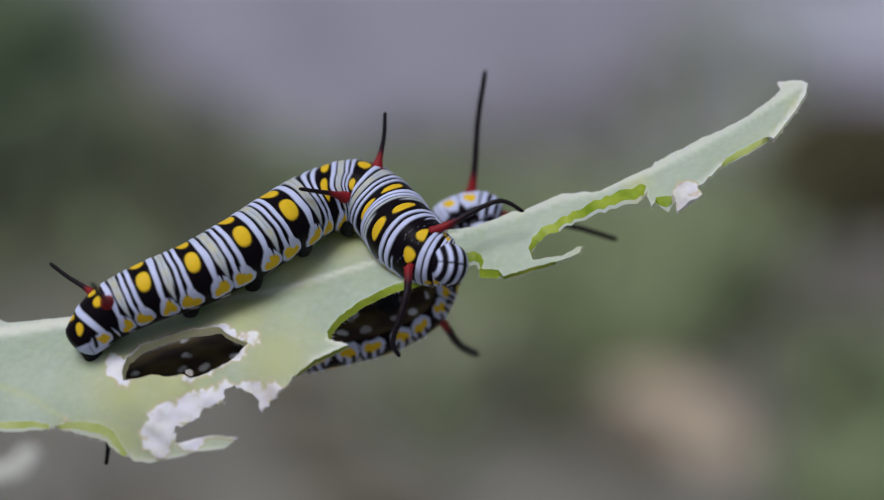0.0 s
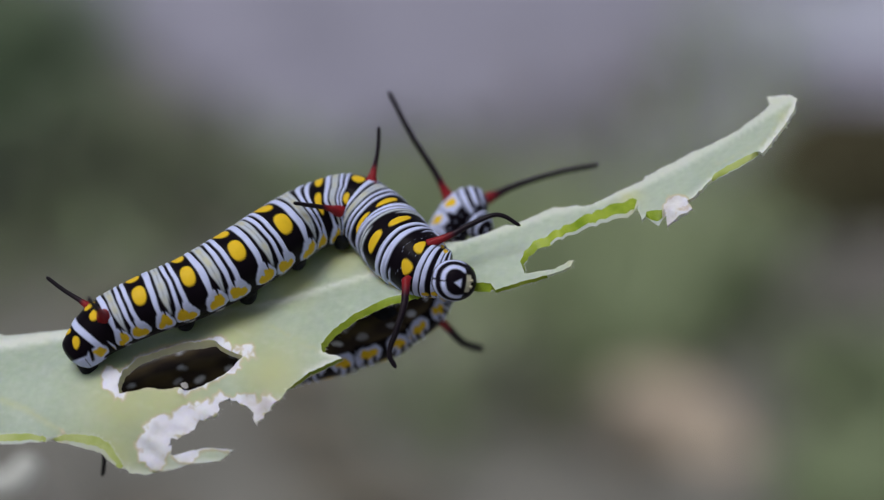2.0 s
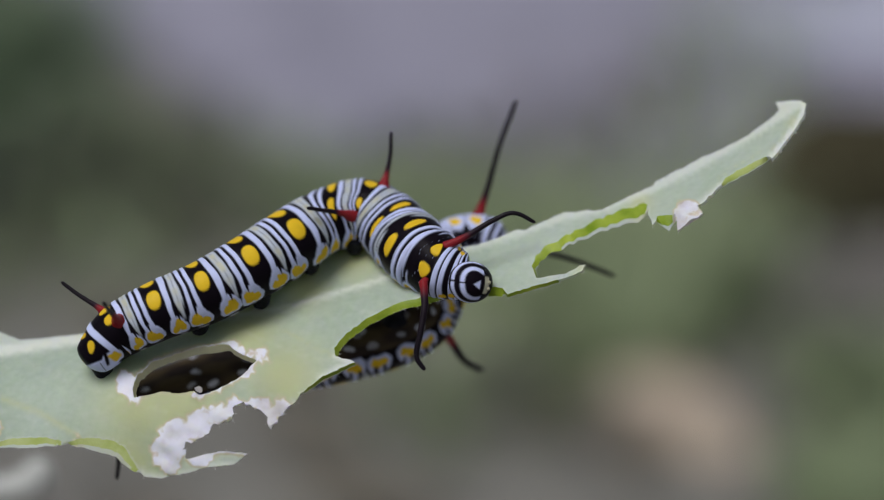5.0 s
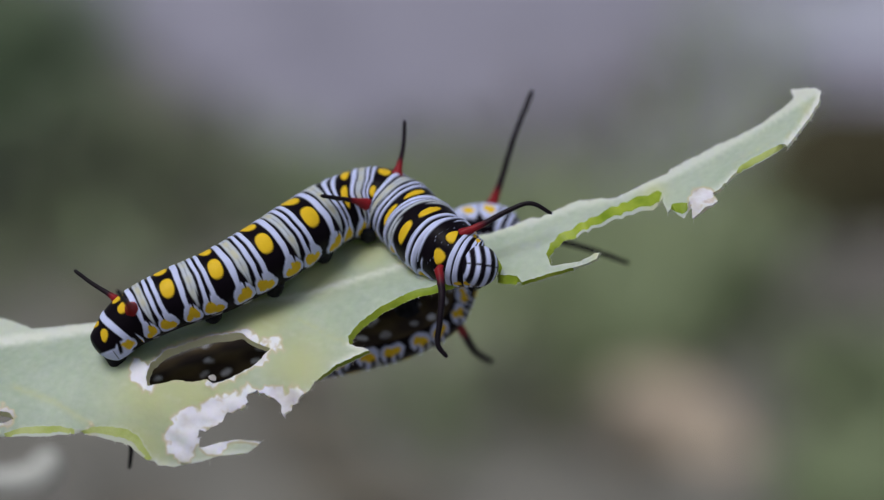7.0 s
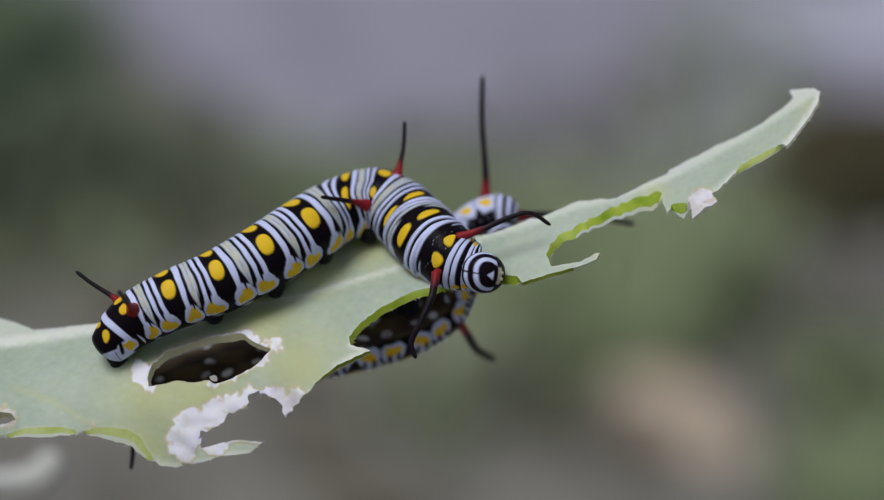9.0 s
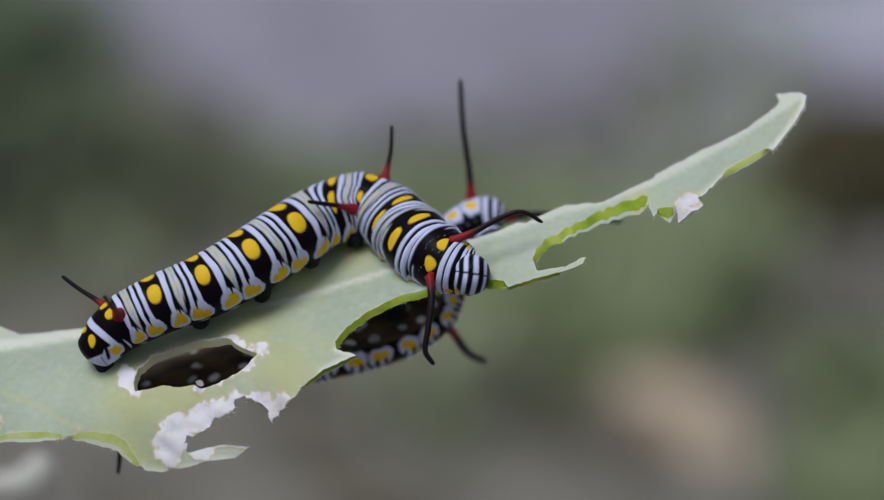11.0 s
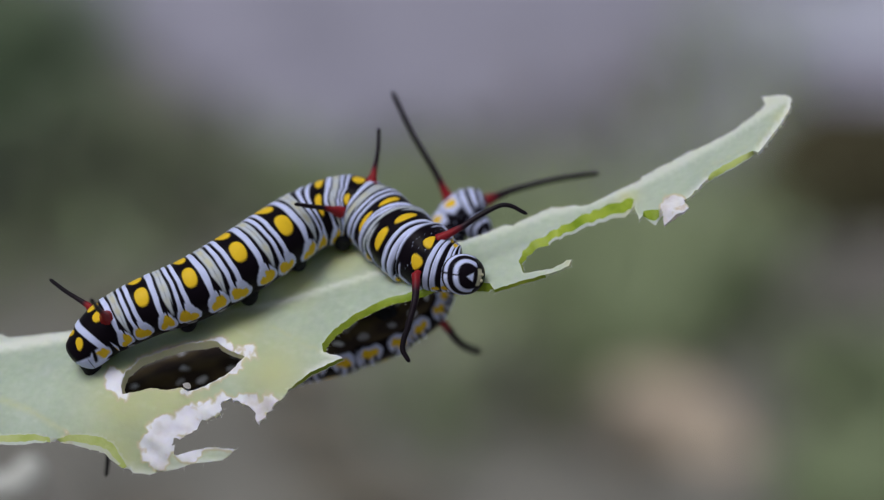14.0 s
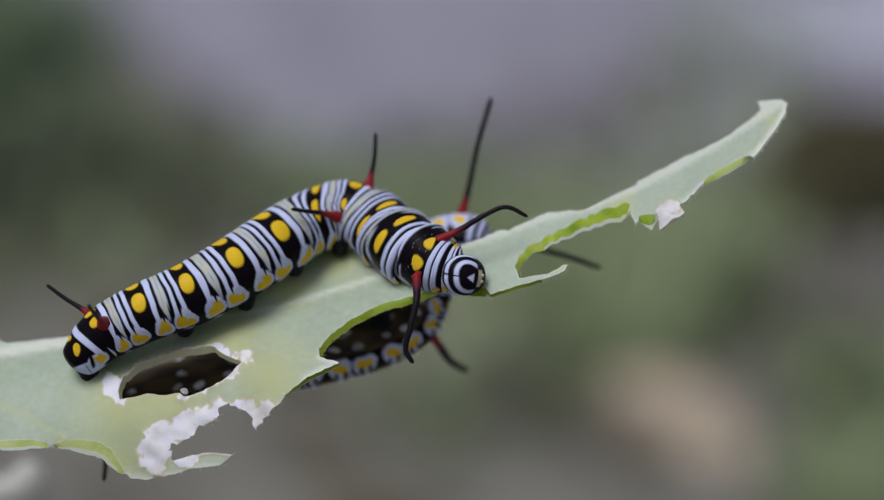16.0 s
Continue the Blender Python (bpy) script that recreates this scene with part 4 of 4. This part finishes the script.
tuft_field("grass", GRASS, [(0.25, 2.41, 0.18, 360, 0.02), (0.15, 2.27, 0.16, 260, 0.02), (0.33, 2.35, 0.12, 160, 0.02), (0.46, 1.68, 0.12, 320, 0.02), (0.25, 2.20, 0.15, 220, 0.02), (0.06, 2.52, 0.18, 200, 0.02),
                            (-0.13, 2.62, 0.2, 120, 0.02), (-0.38, 2.72, 0.2, 70, 0.02), (-0.62, 2.95, 0.16, 90, 0.02), (-0.22, 2.46, 0.22, 60, 0.02), (-0.54, 2.39, 0.2, 70, 0.02), (0.04, 1.93, 0.16, 60, 0.02),
                            (0.40, 2.77, 0.16, 70, 0.03), (0.48, 3.13, 0.16, 60, 0.03), (0.54, 3.58, 0.16, 60, 0.03), (0.63, 2.62, 0.10, 40, 0.03), (0.48, 2.52, 0.12, 40, 0.02), (0.16, 2.10, 0.12, 160, 0.02), (0.21, 2.30, 0.14, 160, 0.02), (0.47, 1.94, 0.10, 80, 0.02)],
           0.07, "patchy low green weeds on bare soil", "grass", 3)

WITHERED = speckled("withered_weed", (0.22, 0.20, 0.195), (0.32, 0.29, 0.28), 5.0, 0.8, 0.2)
tuft_field("withered_weeds", WITHERED, [(0.26, 3.09, 0.20, 36, 0.02), (0.19, 2.92, 0.12, 16, 0.02), (0.49, 2.23, 0.10, 40, 0.02)],
           0.07, "withered brown weeds on soil and path", "weeds", 5)

tuft_field("low_weeds", speckled("low_weed", (0.145, 0.15, 0.12), (0.24, 0.245, 0.20), 5.0, 0.8, 0.2),
           [(-0.43, 2.96, 0.12, 30, 0.02), (-0.36, 2.84, 0.12, 20, 0.02), (-0.47, 2.72, 0.14, 35, 0.02), (-0.30, 2.64, 0.12, 25, 0.02), (0.02, 2.84, 0.12, 36, 0.02), (0.14, 2.82, 0.13, 36, 0.02), (0.28, 2.84, 0.12, 10, 0.02), (-0.51, 2.60, 0.14, 60, 0.02), (-0.38, 2.52, 0.14, 50, 0.02), (0.06, 1.93, 0.06, 30, 0.02), (0.46, 2.06, 0.08, 40, 0.02)],
           0.07, "dark dry weeds along the path", "weeds", 6)


def shrub(x, y, wide, tall, count, seed, label):
    """A low shrub: a few stems and many small leaves in uneven clumps."""
    rnd = random.Random(seed)
    root = new("shrub")
    tagged(root, label, "shrub")
    root.location = (x, y, 0)
    clumps = []
    for _ in range(7):
        a, r = rnd.uniform(0, 6.28), wide * rnd.uniform(0.2, 0.8)
        top = Vector((r * math.cos(a), r * math.sin(a), tall * rnd.uniform(0.5, 0.95)))
        clumps.append(top)
        bm = bmesh.new()
        axis = top.normalized()
        bmesh.ops.create_cone(bm, cap_ends=True, segments=8, radius1=0.010, radius2=0.004, depth=top.length,
                              matrix=Matrix.Translation(top / 2) @ axis.to_track_quat("Z", "Y").to_matrix().to_4x4())
        part("stem", bm, BARK, root)
    V, F = [], []
    for i in range(count):
        c = clumps[i % len(clumps)]
        p = c + Vector((rnd.gauss(0, 1) * wide * 0.28, rnd.gauss(0, 1) * wide * 0.28, rnd.gauss(0, 1) * tall * 0.16))
        p.z = max(p.z, 0.02)
        q = Euler((rnd.uniform(-1, 1), rnd.uniform(-1, 1), rnd.uniform(0, 6.28))).to_matrix()
        w, h = rnd.uniform(0.010, 0.018), rnd.uniform(0.03, 0.05)
        k = len(V)
        for v in ((0, 0, 0), (w, h * 0.4, 0.004), (0, h, 0), (-w, h * 0.4, 0.004), (0, h * 0.45, -0.004)):
            V.append(p + q @ Vector(v))
        F += [(k, k + 1, k + 4), (k + 1, k + 2, k + 4), (k + 2, k + 3, k + 4), (k + 3, k, k + 4)]
    mesh_object("foliage", V, F, SHRUB, root, False)
    return root


def rock(x, y, size, turn, mat, label, seed, name="rock"):
    bm = bmesh.new()
    bmesh.ops.create_icosphere(bm, subdivisions=4, radius=1.0)
    for v in bm.verts:
        n = noise.noise(v.co * 1.4 + Vector((seed, 0, 0))) * 0.35 + noise.noise(v.co * 4 + Vector((0, seed, 0))) * 0.08
        v.co *= 1 + n
        v.co = Vector((v.co.x * size[0], v.co.y * size[1], max(v.co.z, -0.4) * size[2]))
    ob = part(name, bm, mat, None)
    ob.matrix_world = pose(x, y, 0.3 * size[2], 0, 0, turn)
    return tagged(ob, label, name)


def fallen_leaf(x, y, size, turn, mat, label):
    bm = bmesh.new()
    n = 7
    rows = []
    for i in range(n):
        f = i / (n - 1)
        w = math.sin(math.pi * min(1, f * 0.94 + 0.03)) ** 0.8 * 0.36
        rows.append([bm.verts.new(Vector(((f - 0.5), k * w, 0.10 * (f - 0.5) ** 2 * 4 * 0.4 + 0.12 * abs(k) * w)) * size) for k in (-1, -0.5, 0, 0.5, 1)])
    for a, b in zip(rows, rows[1:]):
        for k in range(4):
            bm.faces.new((a[k], a[k + 1], b[k + 1], b[k]))
    bmesh.ops.solidify(bm, geom=bm.faces[:], thickness=0.0015)
    ob = part("fallen_leaf", bm, mat, None)
    ob.matrix_world = pose(x, y, 0.012, 0, 0, turn)
    return tagged(ob, label, "fallen leaf", "litter on the soil")


def litter():
    rnd = random.Random(21)
    for i in range(46):
        x, y = rnd.uniform(-0.85, 0.95), rnd.uniform(1.5, 2.75)
        kind = rnd.choice((0, 0, 1))
        fallen_leaf(x, y, rnd.uniform(0.07, 0.13), rnd.uniform(0, 360), (DRYLEAF, GREYLEAF, SHRUB)[kind],
                    ("dry brown fallen leaf lying on bare soil", "bleached grey fallen leaf lying on bare soil", "green fallen leaf lying on bare soil")[kind])


litter()
shrub(-0.71, 2.57, 0.20, 0.28, 1500, 11, "dark green leafy shrub beside the path")
shrub(-0.98, 3.28, 0.24, 0.42, 1300, 12, "dark green leafy shrub beside the path")
rock(0.26, 1.89, (0.046, 0.098, 0.045), 35, SAND, "brown weathered rock lying on the soil", 1)
rock(0.61, 2.63, (0.185, 0.13, 0.14), 10, BARK, "dark olive-brown rotting stump beside the path", 2, "stump")
rock(0.74, 3.63, (0.26, 0.22, 0.06), 0, STONE, "pale grey rock on the path", 3)


# ---------------------------------------------------------------- build
BLADE, YOUNG = milkweed()
CAT, CAT_PARTS, NEAR_HORN, FAR_HORN, CAT_HEAD = crawling_caterpillar()
HANG, HANG_PARTS, HANG_FORE, LOW_HORN, SIDE_HORN = clinging_caterpillar()

# the breeze: seconds, mm across, away and up, degrees of lean
BREEZE = [
    (0, 0.0, 0.0, 0.0, 0.0), (0.5, 0.403, -0.1, -0.022, 0.04), (1, 0.595, 0.53, -0.197, -0.02), (1.5, 0.182, 1.04, -0.642, -0.04),
    (2, -0.633, 1.85, -1.197, -0.04), (2.5, -0.830, 2.80, -1.650, -0.08), (3, -0.308, 3.63, -1.834, -0.09), (3.5, -0.028, 3.93, -2.315, -0.05),
    (4, 0.018, 3.82, -2.816, -0.08), (4.5, 0.277, 3.45, -2.101, -0.08), (6.8, 0.652, 2.3, -1.052, -0.14), (7, 1.666, 2.55, -0.552, -0.12),
    (7.5, 2.302, 2.35, -0.118, -0.13), (8, 2.559, 2.06, -0.097, -0.10), (8.5, 2.519, 2.16, -0.225, -0.14), (9, 1.704, 3.11, -0.604, -0.22),
    (9.5, 2.137, 3.33, -0.877, -0.22), (10, 1.081, 3.05, -1.121, -0.22), (12.3, -0.102, 3.5, -0.648, -0.34), (12.5, -0.529, 3.92, -1.182, -0.28),
    (13, -1.641, 3.85, -1.776, -0.26), (13.5, -0.951, 3.17, -1.500, -0.32), (14, -0.693, 3.62, -1.227, -0.35), (14.5, -0.698, 3.79, -1.265, -0.32),
    (15, 0.051, 3.51, -1.148, -0.38), (15.5, -0.532, 3.76, -1.511, -0.38), (16, -1.011, 4.02, -1.675, -0.46)]
# the feeding caterpillar: seconds, mm its chest shifts across and up, degrees the near and far horn swing, how far the face lifts
FEEDING = [
    (0, 0.0, 0.0, 0, 0, 0.0), (0.5, 0.0, 0.1, -2, -1, 0.0), (1, 0.38, 0.05, -1, 4, 0.9), (1.5, 0.24, 0.04, 2, 2, 1.0), (2, 0.39, 0.14, -1, -1, 1.0),
    (2.5, 0.57, 0.13, 2, -1, 0.9), (3, 0.54, 0.21, 1, -1, 0.7), (3.5, 0.81, 0.6, 7, -2, 0.15), (4, 0.77, 0.32, -4, 0, 1.0), (4.5, 0.77, 0.32, 4, 3, 1.0),
    (6.8, 1.0, 0.6, 10, 0, 0.15), (7, 0.9, 0.4, 11, 0, 0.1), (7.5, 0.87, 0.37, 10, -5, 0.0), (8, 0.76, 0.35, 8, -3, 0.0), (8.5, 0.75, 0.23, 6, -6, 0.0),
    (9, 0.66, 0.15, -8, -5, 0.9), (9.5, 0.68, 0.17, -6, -1, 1.0), (10, 0.93, 0.21, 5, -1, 0.7), (12.3, 1.35, 0.2, 9, -1, 0.1), (12.5, 1.31, 0.42, 8, 0, 0.1),
    (13, 1.1, 0.25, -10, 0, 1.0), (13.5, 1.03, 0.34, -3, 0, 1.0), (14, 1.28, 0.62, 1, 3, 0.9), (14.5, 1.33, 0.5, 2, 4, 0.9), (15, 1.45, 0.8, 0, 8, 0.7),
    (15.5, 1.7, 0.9, 7, 7, 0.7), (16, 1.64, 0.97, 3, 2, 0.9)]
# the hanging caterpillar: seconds, degrees its fore end nods, mm its middle shifts across and up, degrees its low horn and its side horn swing
NODDING = [
    (0, 0, 0, 0, 0, 0), (0.5, -1, 0, -0.07, -1, 0), (0.8, 0, 0.03, 0.08, 1, 8), (1, 20, 0.09, 0.38, 5, 0), (1.5, 29, 0.35, 0.76, 8, 0), (2, 36, 0.47, 0.98, 9, 0), (2.5, 41, 0.6, 1.1, 9, 0),
    (3, 42, 0.53, 1.15, 9, 0), (3.5, 23, 0.57, 0.86, 8, 4), (4, 2, 0.46, 0.6, 5, 3), (4.5, -9, 0.25, 0.11, 1, 3.5), (6.8, -14, 0.01, 0.08, -5, 6), (7, -13, 0, 0.01, -4, 7),
    (7.2, -3, -0.02, 0.1, -4, 10), (7.5, 3, -0.06, 0.24, -3, 4), (8, 10, 0, 0.23, -2, 2), (8.5, 6, 0.02, 0.2, -3, 1), (9, 8, 0.07, 0.2, -3, 1), (9.5, 13, 0, 0.21, -3, 0), (10, 11, 0.04, 0.16, -3, 0),
    (12.3, 18, 0.4, 0.64, 4, -3), (12.5, 36, 0.43, 0.8, 2, -7), (13, 32, 0.64, 1.04, 3, -2), (13.5, 29, 0.45, 0.94, 3, 0), (14, 34, 0.59, 1.0, 4, -2), (14.5, 32, 0.5, 0.98, 3, -2),
    (15, 13, 0.25, 0.42, -3, 1), (15.3, -7, 0.22, 0.08, -4, 4), (15.5, -16, 0.17, -0.09, -5, 7), (16, -8, 0.18, 0.07, -2, 4)]


def motions():
    breeze = [(t, TILT @ pose(x * MM, y * MM, z * MM, 0, lean, 0)) for t, x, y, z, lean in BREEZE]
    for thing in (CAT, HANG, BLADE, YOUNG):
        walk(thing, breeze)
    for k, share in ((8, 0.08), (9, 0.3), (10, 0.65), (11, 1.0), (12, 1.05)):
        p = Vector(TOP[k][0]) * MM
        walk(CAT_PARTS[k], [(t, Matrix.Translation(p + Vector((x, 0, z)) * share * MM)) for t, x, z, *_ in FEEDING])
    home = [(h, Vector(h.location)) for h in (NEAR_HORN, FAR_HORN)]
    for i, (horn, p) in enumerate(home):
        walk(horn, [(row[0], Matrix.Translation(p) @ pose(0, 0, 0, 0, -row[3 + i], 0)) for row in FEEDING])
    p = Vector(CAT_HEAD.location)
    tucked, lifted = facing((0.92, 0.34, -0.15), (0.35, -0.93, 0.05)), facing((0.24, -0.96, -0.12), (-0.96, -0.22, 0.12))
    rows = []
    for t, x, z, _, _, face in FEEDING:
        q = tucked.slerp(lifted, face)
        shift = Vector((x * 1.05 - 0.95 * face - 1.6 * (1 - face), -1.2 - 0.6 * face, z - 0.45 * face - 0.1 * (1 - face))) * MM
        rows.append((t, Matrix.Translation(p + shift) @ q.to_matrix().to_4x4()))
    walk(CAT_HEAD, rows)
    p = Vector(HANG_FORE.location)
    walk(HANG_FORE, [(row[0], Matrix.Translation(p + Vector((0.004, 0, -0.003)) * row[1] * MM) @ pose(0, 0, 0, 0, -row[1], 0)) for row in NODDING])
    for k, share in ((6, 0.15), (7, 0.5), (8, 1.0), (9, 0.9), (10, 0.6)):
        p = Vector(LOW[k][0]) * MM
        walk(HANG_PARTS[k], [(row[0], Matrix.Translation(p + Vector((row[2], 0, row[3])) * share * MM)) for row in NODDING])
    p = Vector(SIDE_HORN.location)
    walk(SIDE_HORN, [(row[0], Matrix.Translation(p) @ pose(0, 0, 0, 0, 0.22 * row[1] - row[5], 0)) for row in NODDING])
    p = Vector(LOW_HORN.location)
    walk(LOW_HORN, [(row[0], Matrix.Translation(p) @ pose(0, 0, 0, 0, -row[4], 0)) for row in NODDING])


motions()
